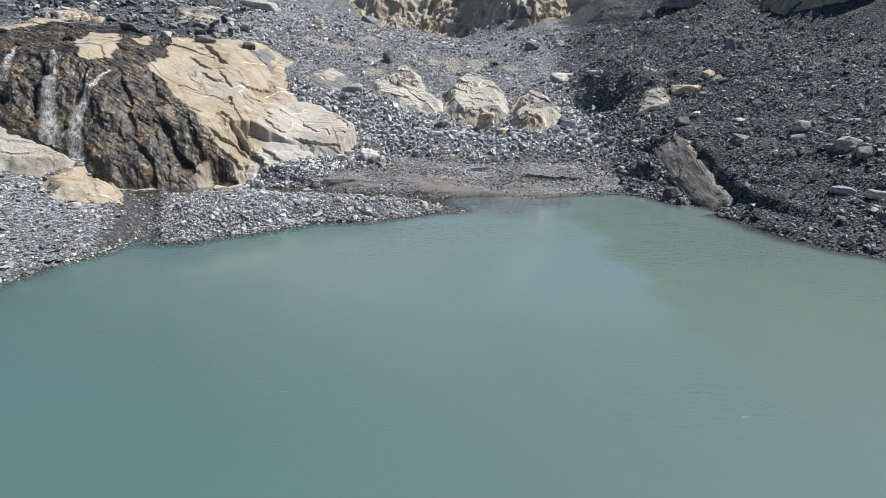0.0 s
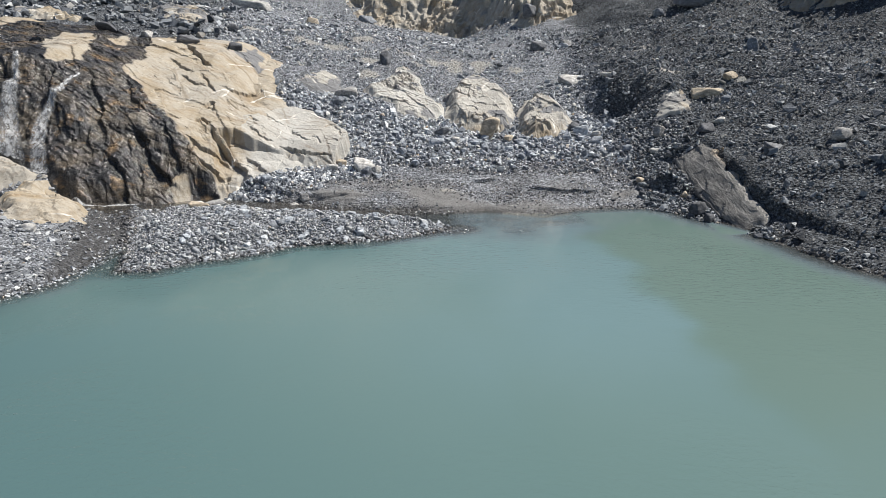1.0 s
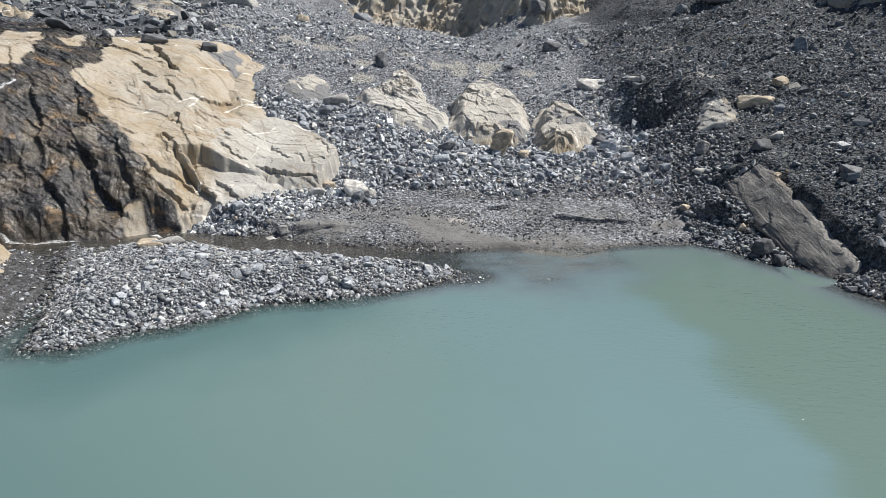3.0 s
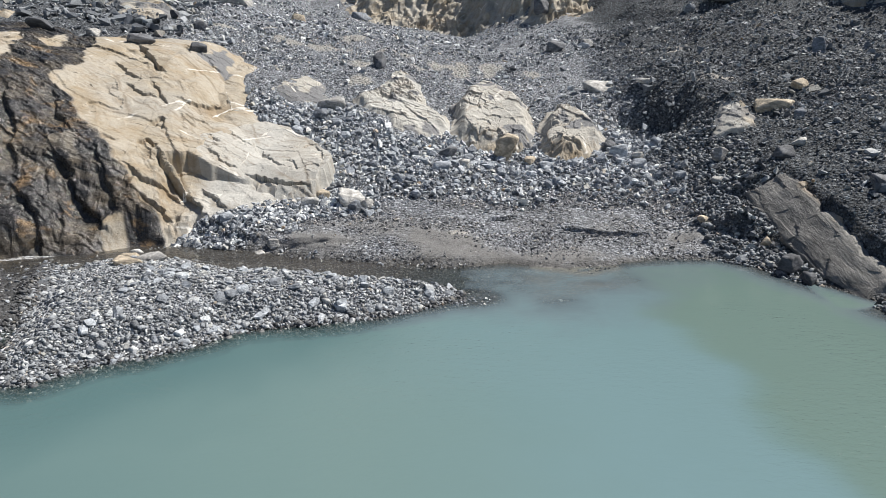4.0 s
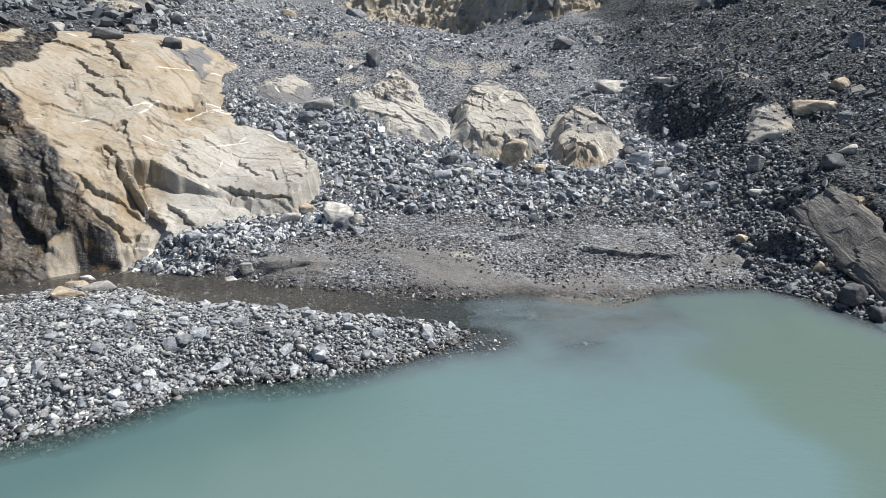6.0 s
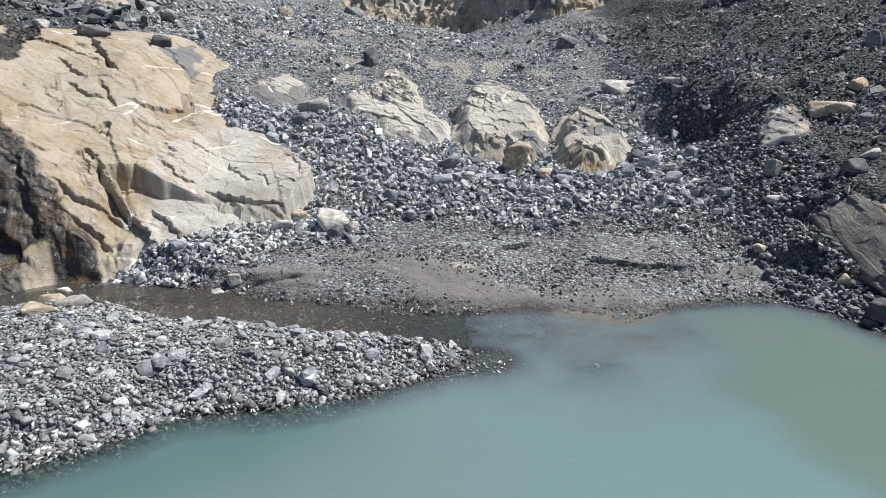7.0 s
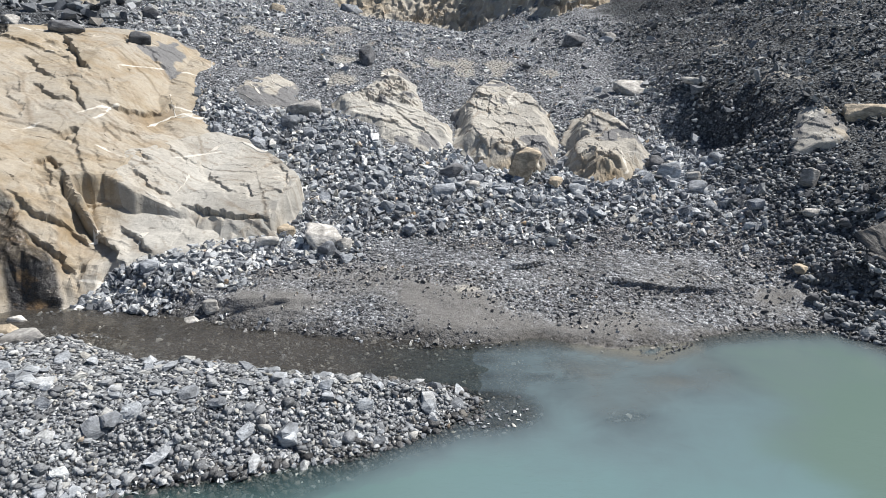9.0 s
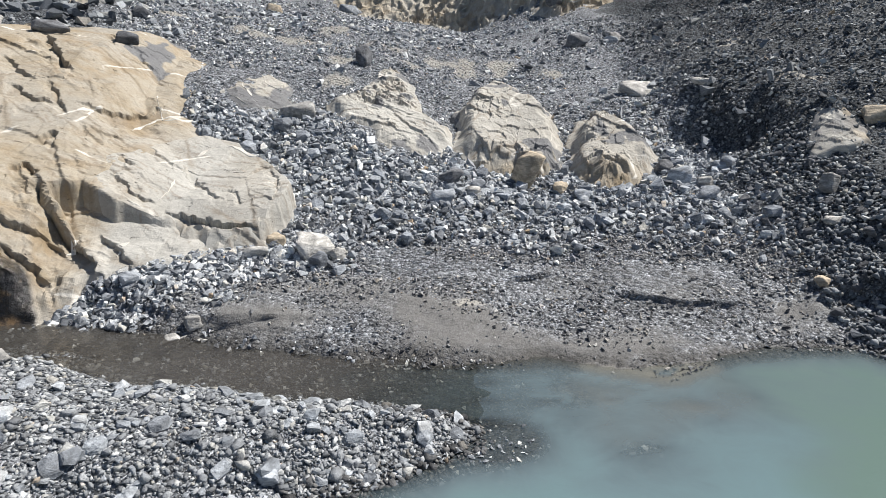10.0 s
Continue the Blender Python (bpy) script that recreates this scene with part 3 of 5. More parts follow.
milky = milky * (1 - 0.7 * ramp(inside(WX, WY, BAR) + 0.35 * fbm(WX, WY, 1.2, 3, 88), -1.5, -0.1) * (WY < 25.0) * ramp(-WX, -1.0, 0.5))
# the stream's silty plume; its sharp right edge and greener moraine side paint a reflection
reflection_edge = np.interp(WY, [12, 14, 17, 18.3, 20.7, 22.3, 23.7, 25.6, 26.5], [6.3, 6.2, 6.3, 6.3, 5.9, 5.7, 5.3, 5.2, 5.0]) + 0.7 * fbm(WX * 0.6, WY, 2.2, 4, 84) - WX
plume = ramp(reflection_edge, -0.3, 1.1) * (1 - 0.75 * ramp(reflection_edge, 2.5, 9.0)) * ramp(WY, 9, 16)
# darker teal far from the stream mouth at left, and off the bar
clear = np.maximum(ramp(np.hypot(WX + 0.35 * (WY - 20), WY - 24), 7, 18) * ramp(-WX, -12, 6), 0.9 * ramp(inside(WX, WY, BAR) + 0.8 * fbm(WX, WY, 2.5, 3, 85), -4.5, -0.5) * ramp(-WX, 0.5, 3.5) * (WY < 25))
wv, wf, wa = compact(np.stack([WX, WY, np.zeros_like(WX)], -1).reshape(-1, 3), sheet_faces(len(wx), len(wy), keep), {
    "depth": milky.ravel(), "clear": clear.ravel(), "plume": plume.ravel(), "thin": np.zeros(WX.size), "green": (ramp(-reflection_edge, -0.7, 0.4) * ramp(WY, 6, 14)).ravel()})
lake = mesh_object("lake_water", wv, wf, LAKE_WATER, None, "milky turquoise glacial lake with faint ripples", wa, True)
tagged(lake, "", "lake", "", "structure")

sx, sy = steps((-16, 1.2, 0.11)), steps((19, 29, 0.11))
SX, SY = np.meshgrid(sx, sy)
level = stream_level(SX)
near = along(SX, SY, STREAM)[0]
SD = level - land(SX, SY, False)
keep = (near < 1.5) & (level > 0.004) & (SD > -0.04) & ((inside(SX, SY, LAKE) < 0.4) | (SY > 24.6))
sv, sf, sa = compact(np.stack([SX, SY, level - 0.015 + 0.006 * grain(SX, SY, 0.3, 81)], -1).reshape(-1, 3), sheet_faces(len(sx), len(sy), keep), {"depth": np.maximum(SD, 0).ravel(), "plume": np.zeros(SD.size), "clear": np.zeros(SD.size), "green": np.zeros(SD.size), "thin": ramp(SX + 0.5 * fbm(SX, SY, 0.8, 3, 86), -3.6, 0.2).ravel()})
tagged(mesh_object("stream_water", sv, sf, STREAM_WATER, None, "shallow clear stream running over dark gravel", sa, True), "", "stream", "", "structure")


# ---- bedrock outcrops ----
def facets(u, v, cell_u, cell_v, seed):
    """Broken planes: every cell of a warped pattern has its own tilt and level. Gives level and closeness to a joint."""
    rng = np.random.default_rng(seed)
    u0, u1, v0, v1 = u.min() - cell_u, u.max() + cell_u, v.min() - cell_v, v.max() + cell_v
    nu, nv = int((u1 - u0) / cell_u) + 1, int((v1 - v0) / cell_v) + 1
    pu = (u0 + (np.arange(nu) + 0.5) * cell_u)[None, :] + rng.uniform(-0.45, 0.45, (nv, nu)) * cell_u
    pv = (v0 + (np.arange(nv) + 0.5) * cell_v)[:, None] + rng.uniform(-0.45, 0.45, (nv, nu)) * cell_v
    off, tu, tv = rng.uniform(-1, 1, (nv, nu)), rng.uniform(-1, 1, (nv, nu)), rng.uniform(-1, 1, (nv, nu))
    iu, iv = ((u - u0) / cell_u).astype(int), ((v - v0) / cell_v).astype(int)
    best, second = np.full(u.shape, 1e9), np.full(u.shape, 1e9)
    out, other = np.zeros(u.shape), np.zeros(u.shape)
    for a in (-1, 0, 1):
        for b in (-1, 0, 1):
            ku, kv = np.clip(iu + a, 0, nu - 1), np.clip(iv + b, 0, nv - 1)
            du, dv = (u - pu[kv, ku]) / cell_u, (v - pv[kv, ku]) / cell_v
            d = du * du + dv * dv
            value = off[kv, ku] + 1.2 * tu[kv, ku] * du - (0.4 + tv[kv, ku]) * dv
            closer, between = d < best, (d >= best) & (d < second)
            other = np.where(closer, out, np.where(between, value, other))
            second = np.where(closer, best, np.minimum(second, d))
            out = np.where(closer, value, out)
            best = np.minimum(best, d)
    gap = np.sqrt(second) - np.sqrt(best)
    w = 0.5 + 0.5 * np.clip(gap / 0.012, 0, 1)
    return out * w + other * (1 - w), gap


def cleft(x, y, line, deep, reach):
    """A broken edge along a line: the ground on the right hand of the line, as one goes along it, is dropped and comes back up."""
    best, side = np.full(np.shape(x), 1e9), np.zeros(np.shape(x))
    for (ax, ay), (bx, by) in zip(line, line[1:]):
        ex, ey = bx - ax, by - ay
        t = np.clip(((x - ax) * ex + (y - ay) * ey) / (ex * ex + ey * ey), 0, 1)
        d = np.hypot(x - ax - t * ex, y - ay - t * ey)
        cross = ex * (y - ay) - ey * (x - ax)
        side = np.where(d < best, np.sign(cross), side)
        best = np.minimum(best, d)
    (ax, ay), (bx, by) = line[0], line[-1]
    t = ((x - ax) * (bx - ax) + (y - ay) * (by - ay)) / ((bx - ax) ** 2 + (by - ay) ** 2)
    ends = ramp(t, -0.12, 0.18) * (1 - ramp(t, 0.8, 1.12))
    d = best * -side + 0.10 * fbm(x, y, 0.5, 4, 57, 0.65)
    return -deep * ends * ramp(d, -0.015, 0.03) * np.clip(1 - np.maximum(d, 0) / (1.7 * reach * (1 + 0.6 * grain(x, y, 0.35, 58))), 0, 1)


def beds(u, v, cell_u, cell_v, period, edge, seed):
    """Bedding steps: every joint-bounded block has straight sawtooth steps of its own bearing, height and phase. Gives rise and broken lips."""
    rng = np.random.default_rng(seed)
    u0, u1, v0, v1 = u.min() - cell_u, u.max() + cell_u, v.min() - cell_v, v.max() + cell_v
    nu, nv = int((u1 - u0) / cell_u) + 1, int((v1 - v0) / cell_v) + 1
    pu = (u0 + (np.arange(nu) + 0.5) * cell_u)[None, :] + rng.uniform(-0.45, 0.45, (nv, nu)) * cell_u
    pv = (v0 + (np.arange(nv) + 0.5) * cell_v)[:, None] + rng.uniform(-0.45, 0.45, (nv, nu)) * cell_v
    phase, bearing, high = rng.uniform(0, 1, (nv, nu)), rng.uniform(-0.28, 0.28, (nv, nu)), np.maximum(rng.uniform(-1.6, 1.0, (nv, nu)), 0)
    iu, iv = ((u - u0) / cell_u).astype(int), ((v - v0) / cell_v).astype(int)
    best, mine = np.full(u.shape, 1e9), np.zeros(u.shape, int)
    for a in (-1, 0, 1):
        for b in (-1, 0, 1):
            ku, kv = np.clip(iu + a, 0, nu - 1), np.clip(iv + b, 0, nv - 1)
            d = np.abs((u - pu[kv, ku]) / cell_u) + np.abs((v - pv[kv, ku]) / cell_v)
            mine = np.where(d < best, kv * nu + ku, mine)
            best = np.minimum(best, d)
    ph, be, hi = phase.ravel()[mine], bearing.ravel()[mine], high.ravel()[mine]
    p = (v * np.cos(be) + u * np.sin(be)) / period + ph + 0.04 * grain(u, v, 0.5, seed + 1)
    f = p - np.floor(p)
    lip = ramp(f * period, 0.0, edge)
    return hi * (lip * (1 - f) - 0.3), (hi > 0.15) * (f * period < 3 * edge)


def outcrop(name, label, outline, lift, seed, turn=-35.0, cell=(2.6, 1.0), relief=0.22, spacing=0.07, edge=0.9, wet=None, grey=None, dust=None, rough=0.35, clefts=(), ledge=0.6):
    """Bedrock that stands out of the slope: lift(x, y) metres of rise, broken along joints that run at turn degrees."""
    xs = np.arange(min(p[0] for p in outline) - 0.6, max(p[0] for p in outline) + 0.6, spacing)
    ys = np.arange(min(p[1] for p in outline) - 0.6, max(p[1] for p in outline) + 0.6, spacing)
    X, Y = np.meshgrid(xs, ys)
    s = inside(X, Y, outline) + 0.22 * fbm(X, Y, 1.1, 3, seed)
    base = land(X, Y, False) + lift(X, Y) * ramp(s, -0.05, edge)
    gy_, gx_ = np.gradient(base, spacing)
    for _ in range(6):
        gx_ = (gx_ + np.roll(gx_, 2, 0) + np.roll(gx_, -2, 0) + np.roll(gx_, 2, 1) + np.roll(gx_, -2, 1)) / 5
        gy_ = (gy_ + np.roll(gy_, 2, 0) + np.roll(gy_, -2, 0) + np.roll(gy_, 2, 1) + np.roll(gy_, -2, 1)) / 5
    c, d = math.cos(radians(turn)), math.sin(radians(turn))
    wx_, wy_ = 0.045 * fbm(X, Y, 0.30, 4, seed + 1, 0.7), 0.045 * fbm(X, Y, 0.30, 4, seed + 2, 0.7)
    u, v = (X + wx_) * c + (Y + wy_) * d, -(X + wx_) * d + (Y + wy_) * c
    a, ja = facets(u, v, cell[0], cell[1], seed + 3)
    b, jb = facets(u * 0.9 + v * 0.43, v * 0.9 - u * 0.43, cell[0] * 0.30, cell[1] * 0.50, seed + 4)
    chip, _ = facets(u * 0.8 - v * 0.6, v * 0.8 + u * 0.6, cell[1] * 0.34, cell[1] * 0.20, seed + 9)
    worn = ramp(fbm(X, Y, 1.7, 3, seed + 7), 0.0, 0.55)
    flake, _ = facets(u * 0.95 + v * 0.3, v * 0.95 - u * 0.3, max(0.45, 3 * spacing), max(0.16, 3 * spacing), seed + 11)
    wetness = wet(X, Y) if wet else 0.0
    rise = relief * (a * 0.5 + 0.15 * fbm(X, Y, 2.8, 2, seed + 6)) + relief * rough * (1 + 2.2 * wetness) * (
        b * (0.3 + 0.7 * worn) + 0.55 * chip * (0.12 + 0.88 * worn) + 0.30 * flake * (0.15 + 0.85 * np.maximum(worn, wetness)) + 0.2 * fbm(X, Y, 0.4, 4, seed + 5, 0.6))
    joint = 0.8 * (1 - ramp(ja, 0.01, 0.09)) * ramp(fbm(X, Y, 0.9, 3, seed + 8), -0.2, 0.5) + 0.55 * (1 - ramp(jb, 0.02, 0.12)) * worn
    for long_, wide_, period, high in ((3.6, 2.4, 1.5, 0.20), (1.5, 1.1, 0.55, 0.11), (0.7, 0.5, 0.24, 0.045)):
        shelf, lip = beds(u, v, long_, wide_, period, 0.02, seed + 20 + int(period * 10))
        rise = rise + ledge * high * shelf
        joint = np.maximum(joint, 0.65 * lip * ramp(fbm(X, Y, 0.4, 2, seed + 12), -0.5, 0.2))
    for line, deep, reach in clefts:
        cut = cleft(X + wx_, Y + wy_, line, deep, reach)
        rise = rise + cut
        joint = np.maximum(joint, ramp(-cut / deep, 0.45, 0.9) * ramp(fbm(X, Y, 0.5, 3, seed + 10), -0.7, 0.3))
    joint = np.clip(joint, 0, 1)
    rise = rise * ramp(s, -0.1, 0.5) - 0.45 * ramp(-s, 0.0, 0.35)
    n = np.sqrt(1 + gx_ ** 2 + gy_ ** 2)
    soft = rise
    for _ in range(1):
        soft = (2 * soft + np.roll(soft, 1, 0) + np.roll(soft, -1, 0) + np.roll(soft, 1, 1) + np.roll(soft, -1, 1)) / 6
    Z = base + rise / n
    Z = np.where(s > 0.3, np.maximum(Z, land(X, Y, False) + 0.10), Z)
    V = np.stack([X - gx_ / n * soft, Y - gy_ / n * soft, Z], -1).reshape(-1, 3)
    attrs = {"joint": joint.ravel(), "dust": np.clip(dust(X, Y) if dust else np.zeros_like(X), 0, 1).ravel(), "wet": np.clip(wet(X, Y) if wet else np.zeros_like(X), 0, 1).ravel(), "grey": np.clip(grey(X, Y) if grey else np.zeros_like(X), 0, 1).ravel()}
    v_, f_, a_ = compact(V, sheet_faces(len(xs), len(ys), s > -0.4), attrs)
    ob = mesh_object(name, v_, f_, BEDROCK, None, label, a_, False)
    return tagged(ob, "", "rock outcrop", "bedrock outcrops")


# the rock's top, in cross-sections like the valley's
ROCK_TOP = [(x_, np.array(p_[0::2], float), np.array(p_[1::2], float)) for x_, *p_ in (
    (-25, 26, 2.5, 28, 4.2, 31, 7.0, 36, 8.0, 42, 9.2),
    (-18.5, 26.9, 2.6, 28.2, 3.6, 29.8, 4.8, 30.8, 6.4, 33.3, 7.1, 36, 7.4, 40, 8.3),
    (-16.4, 26.9, 2.2, 28.6, 3.4, 29.7, 4.7, 32, 5.9, 34.5, 6.6, 39.5, 7.5, 42, 8.2),
    (-14, 26.4, 0.8, 27.5, 1.7, 28.9, 2.9, 30.2, 4.0, 32.5, 4.9, 35, 5.85, 38, 7.0, 42, 7.8),
    (-12.5, 27.2, 0.4, 28.7, 1.4, 29.6, 3.0, 30.5, 3.7, 32.6, 4.3, 35, 5.5, 37.2, 6.6, 40, 7.2, 43, 7.8),
    (-11.2, 28, 0.5, 29, 1.7, 30, 2.75, 31.5, 3.55, 33.5, 4.5, 36.3, 5.6, 40, 6.6, 42, 7.1),
    (-9.7, 28.6, 0.6, 29.8, 1.3, 30.4, 2.2, 31, 2.9, 32.7, 3.5, 36.7, 4.5, 40.6, 6.0),
    (-7.5, 29.3, 0.75, 30.2, 1.1, 31, 1.9, 32, 2.5, 33.4, 2.9, 35.4, 3.5, 37, 4.4),
    (-5, 30.8, 1.0, 31.1, 1.6, 31.8, 2.25, 32.6, 2.65, 34.5, 3.2, 36, 3.9))]
WETLINE = [(-25, 23), (-10.5, 26.5), (-10.0, 28.77), (-10.2, 29.1), (-10.5, 29.4), (-11.0, 29.56), (-11.5, 29.85), (-11.95, 30.1), (-12.6, 30.6), (-13.3, 31.3), (-13.9, 31.9), (-14.3, 32.0),
           (-15.0, 32.7), (-15.6, 33.5), (-15.5, 34.7), (-15.7, 36.3), (-16.7, 38.9), (-17.5, 40.5), (-21, 41), (-25, 40)]
DRY = ([(-12.1, 28.65), (-11.3, 28.7), (-11.05, 28.25), (-11.4, 27.8), (-11.9, 28.25)], [(-19.4, 33.2), (-20.4, 36.9), (-18.6, 37.2), (-17.55, 33.9), (-17.25, 32.6), (-17.6, 31.4), (-18.1, 31.2)],
       [(-17.9, 36.6), (-17.7, 38.5), (-17.2, 37.6), (-17.2, 36.0)], [(-26, 34.5), (-23.5, 34.5), (-23.5, 38), (-21.5, 40), (-26, 42)])
HALF_DRY = [(-13.8, 30.0), (-13.4, 30.5), (-12.8, 30.1), (-12.75, 29.5), (-13.35, 29.6)]
LOBE = [(-10.1, 31.6), (-9.6, 31.3), (-8.9, 31.05), (-8.1, 31.0), (-7.7, 31.05), (-7.4, 30.75), (-6.9, 30.95), (-6.3, 30.9), (-5.2, 31.1), (-4.75, 32.0), (-4.75, 33.1), (-5.5, 34.4),
        (-6.9, 35.4), (-8.2, 35.3), (-9.2, 34.3), (-9.9, 32.8)]
RECESS = [(-10.5, 31.1), (-9.8, 30.4), (-9.3, 30.0), (-8.7, 29.5), (-7.4, 29.9), (-6.8, 30.5), (-6.6, 31.3), (-7.7, 31.3), (-8.9, 31.3), (-10.0, 31.7)]


def massif_wet(x, y):
    dry = np.full(np.shape(x), -9.0)
    for patch in DRY:
        dry = np.maximum(dry, inside(x, y, patch))
    w = ramp(inside(x, y, WETLINE) + 0.22 * fbm(x, y, 0.9, 4, 91), -0.08, 0.08)
    return w * (1 - ramp(dry + 0.2 * fbm(x, y, 0.6, 3, 92), -0.05, 0.08)) * (1 - 0.45 * ramp(inside(x, y, HALF_DRY) + 0.4 * fbm(x, y, 0.5, 3, 97), -0.1, 0.3))


def massif_lift(x, y):
    rise = valley(x, y, ROCK_TOP) - land(x, y, False)
    rise = rise - 0.8 * ramp(inside(x, y, LOBE), 0.3, 0.6) - 0.75 * ramp(inside(x, y, RECESS) + 0.2 * grain(x, y, 0.5, 93), -0.05, 0.12)
    return np.maximum(rise, 0.22 + 0.08 * grain(x, y, 0.6, 94))


def massif_dust(x, y):
    patch = np.maximum(inside(x, y, [(-12.0, 39.4), (-11.4, 41.4), (-10.5, 39.7), (-10.5, 38.4), (-11.3, 38.85)]), inside(x, y, [(-15, 42.5), (-14.5, 41.4), (-11.5, 41.8), (-10.5, 43.2)]))
    return ramp(patch + 0.35 * fbm(x, y, 0.7, 4, 96), 0.0, 0.12)


# broken edges; the side towards the lake is the lower
MASSIF_CLEFTS = [
    ([(-14.6, 38.8), (-13.6, 37.55), (-12.95, 36.7), (-12.45, 36.2)], 0.30, 0.42), ([(-14.5, 36.3), (-13.75, 35.7), (-13.1, 35.15)], 0.15, 0.35), ([(-12.5, 35.15), (-12.0, 34.7), (-11.45, 34.0)], 0.15, 0.3),
    ([(-11.35, 34.65), (-10.55, 34.85), (-9.7, 36.5)], 0.16, 0.6), ([(-11.6, 32.75), (-11.4, 32.95), (-11.1, 32.5)], 0.24, 0.16), ([(-11.6, 31.5), (-11.4, 31.75), (-11.0, 31.5)], 0.24, 0.16),
    ([(-10.8, 31.2), (-10.45, 31.0), (-10.15, 30.7), (-9.85, 30.4), (-9.3, 30.0), (-8.75, 29.55)], 0.50, 0.40), ([(-11.55, 30.0), (-11.1, 29.95), (-10.7, 30.0), (-10.2, 30.05), (-9.7, 29.9), (-9.3, 29.7)], 0.20, 0.3),
    ([(-10.95, 29.5), (-10.5, 29.45), (-9.8, 29.4)], 0.24, 0.35), ([(-13.9, 32.3), (-13.7, 32.75), (-13.0, 32.95)], 0.08, 0.3), ([(-13.4, 34.6), (-12.7, 34.4), (-12.1, 34.4)], 0.14, 0.4),
    ([(-9.2, 30.6), (-8.6, 30.35), (-8.1, 29.8)], 0.25, 0.35), ([(-13.6, 29.6), (-12.6, 28.9), (-11.6, 28.4)], 0.22, 0.4), ([(-12.6, 30.3), (-12.0, 29.4), (-11.3, 28.9)], 0.18, 0.3),
    ([(-16.2, 31.5), (-15.2, 30.2), (-14.6, 28.8)], 0.22, 0.5), ([(-17.6, 31.0), (-17.2, 29.4), (-16.8, 28.2)], 0.26, 0.6), ([(-19.4, 31.0), (-19.0, 29.4), (-18.8, 28.2)], 0.3, 0.6), ([(-15.2, 33.0), (-14.4, 31.4), (-13.4, 30.6)], 0.14, 0.5)]
crng = np.random.default_rng(5)
for _ in range(10):
    cx, cy, cl, ca = crng.uniform(-14.5, -9.5), crng.uniform(30.5, 40.0), crng.uniform(0.3, 0.8), radians(crng.uniform(-62, -22))
    MASSIF_CLEFTS.append(([(cx - cl * math.cos(ca), cy - cl * math.sin(ca)), (cx + cl * math.cos(ca), cy + cl * math.sin(ca))], crng.uniform(0.04, 0.09), crng.uniform(0.2, 0.4)))
massif = outcrop("bedrock_outcrop", "broad pale tan bedrock outcrop, its waterfall side dark and wet", MASSIF, massif_lift, 300, -27, (3.4, 1.9), 0.075, 0.040, 0.7,
        massif_wet, lambda x, y: ramp(x + 0.15 * (34 - y) + 0.8 * fbm(x, y, 2, 3, 95), -9.8, -7.8), massif_dust, 0.45, MASSIF_CLEFTS, 0.12)
lobe = outcrop("rock_block", "grey-cream bedrock block with quartz veins and an undercut foot", LOBE, lambda x, y: np.maximum(valley(x, y, ROCK_TOP) - land(x, y, False) + 0.03, 0.3), 310, -18, (2.4, 1.4), 0.05, 0.034, 0.18,
        None, lambda x, y: 0.85 + 0.3 * grain(x, y, 1.5, 99), None, 0.6,
        [([(-8.25, 33.45), (-7.65, 33.3), (-6.55, 32.0)], 0.10, 0.16), ([(-6.5, 32.6), (-6.0, 31.95)], 0.10, 0.12), ([(-5.85, 34.4), (-5.35, 33.55), (-5.0, 32.45)], 0.09, 0.15), ([(-9.75, 33.05), (-9.1, 32.8)], 0.12, 0.16),
         ([(-7.95, 33.3), (-7.2, 33.0)], 0.08, 0.14), ([(-9.15, 34.05), (-8.5, 33.65), (-8.25, 33.45)], 0.07, 0.18), ([(-7.7, 31.45), (-7.1, 31.3), (-6.3, 31.25), (-5.4, 31.4)], 0.50, 0.36), ([(-9.4, 32.1), (-8.8, 31.7), (-8.2, 31.6)], 0.12, 0.25)], 0.10)
lobe.parent = massif
for key in ("category", "group"):
    del lobe[key]


def quartz_vein(parent, line, wide, seed):
    """A raised white vein that follows the rock's face along a line in plan."""
    rng = np.random.default_rng(seed)
    pts = np.array(line, float)
    far = np.concatenate([[0], np.cumsum(np.hypot(*np.diff(pts, axis=0).T))])
    k = np.arange(0, far[-1], 0.06)
    cx, cy = np.interp(k, far, pts[:, 0]), np.interp(k, far, pts[:, 1])
    cx, cy = cx + 0.05 * fbm(k, k * 0, 0.5, 3, seed), cy + 0.05 * fbm(k, k * 0 + 9, 0.5, 3, seed + 1)
    dx, dy = np.gradient(cx), np.gradient(cy)
    length = np.hypot(dx, dy) + 1e-9
    w = 0.5 * wide * np.clip(0.4 + 1.0 * grain(k, k * 0, 0.22, seed + 2), 0.05, 1.2) * np.minimum(ramp(k, 0, 0.25), 1 - ramp(k, far[-1] - 0.25, far[-1])) + 0.004
    verts = []
    for side, up in ((-1.0, -0.02), (-0.6, 0.022), (0.6, 0.022), (1.0, -0.02)):
        for x, y in zip(cx - side * w * dy / length, cy + side * w * dx / length):
            tops = [at.z for hit, at, _, _ in (ob.ray_cast(Vector((x, y, 60)), Vector((0, 0, -1))) for ob in {parent, massif, lobe}) if hit]
            verts.append((x, y, max(tops) + up) if tops else (x, y, ground_at(x, y) + up))
    n = len(k)
    return mesh_object("quartz_vein", verts, sheet_faces(n, 4), QUARTZ, parent, "raised white quartz vein", None, False)


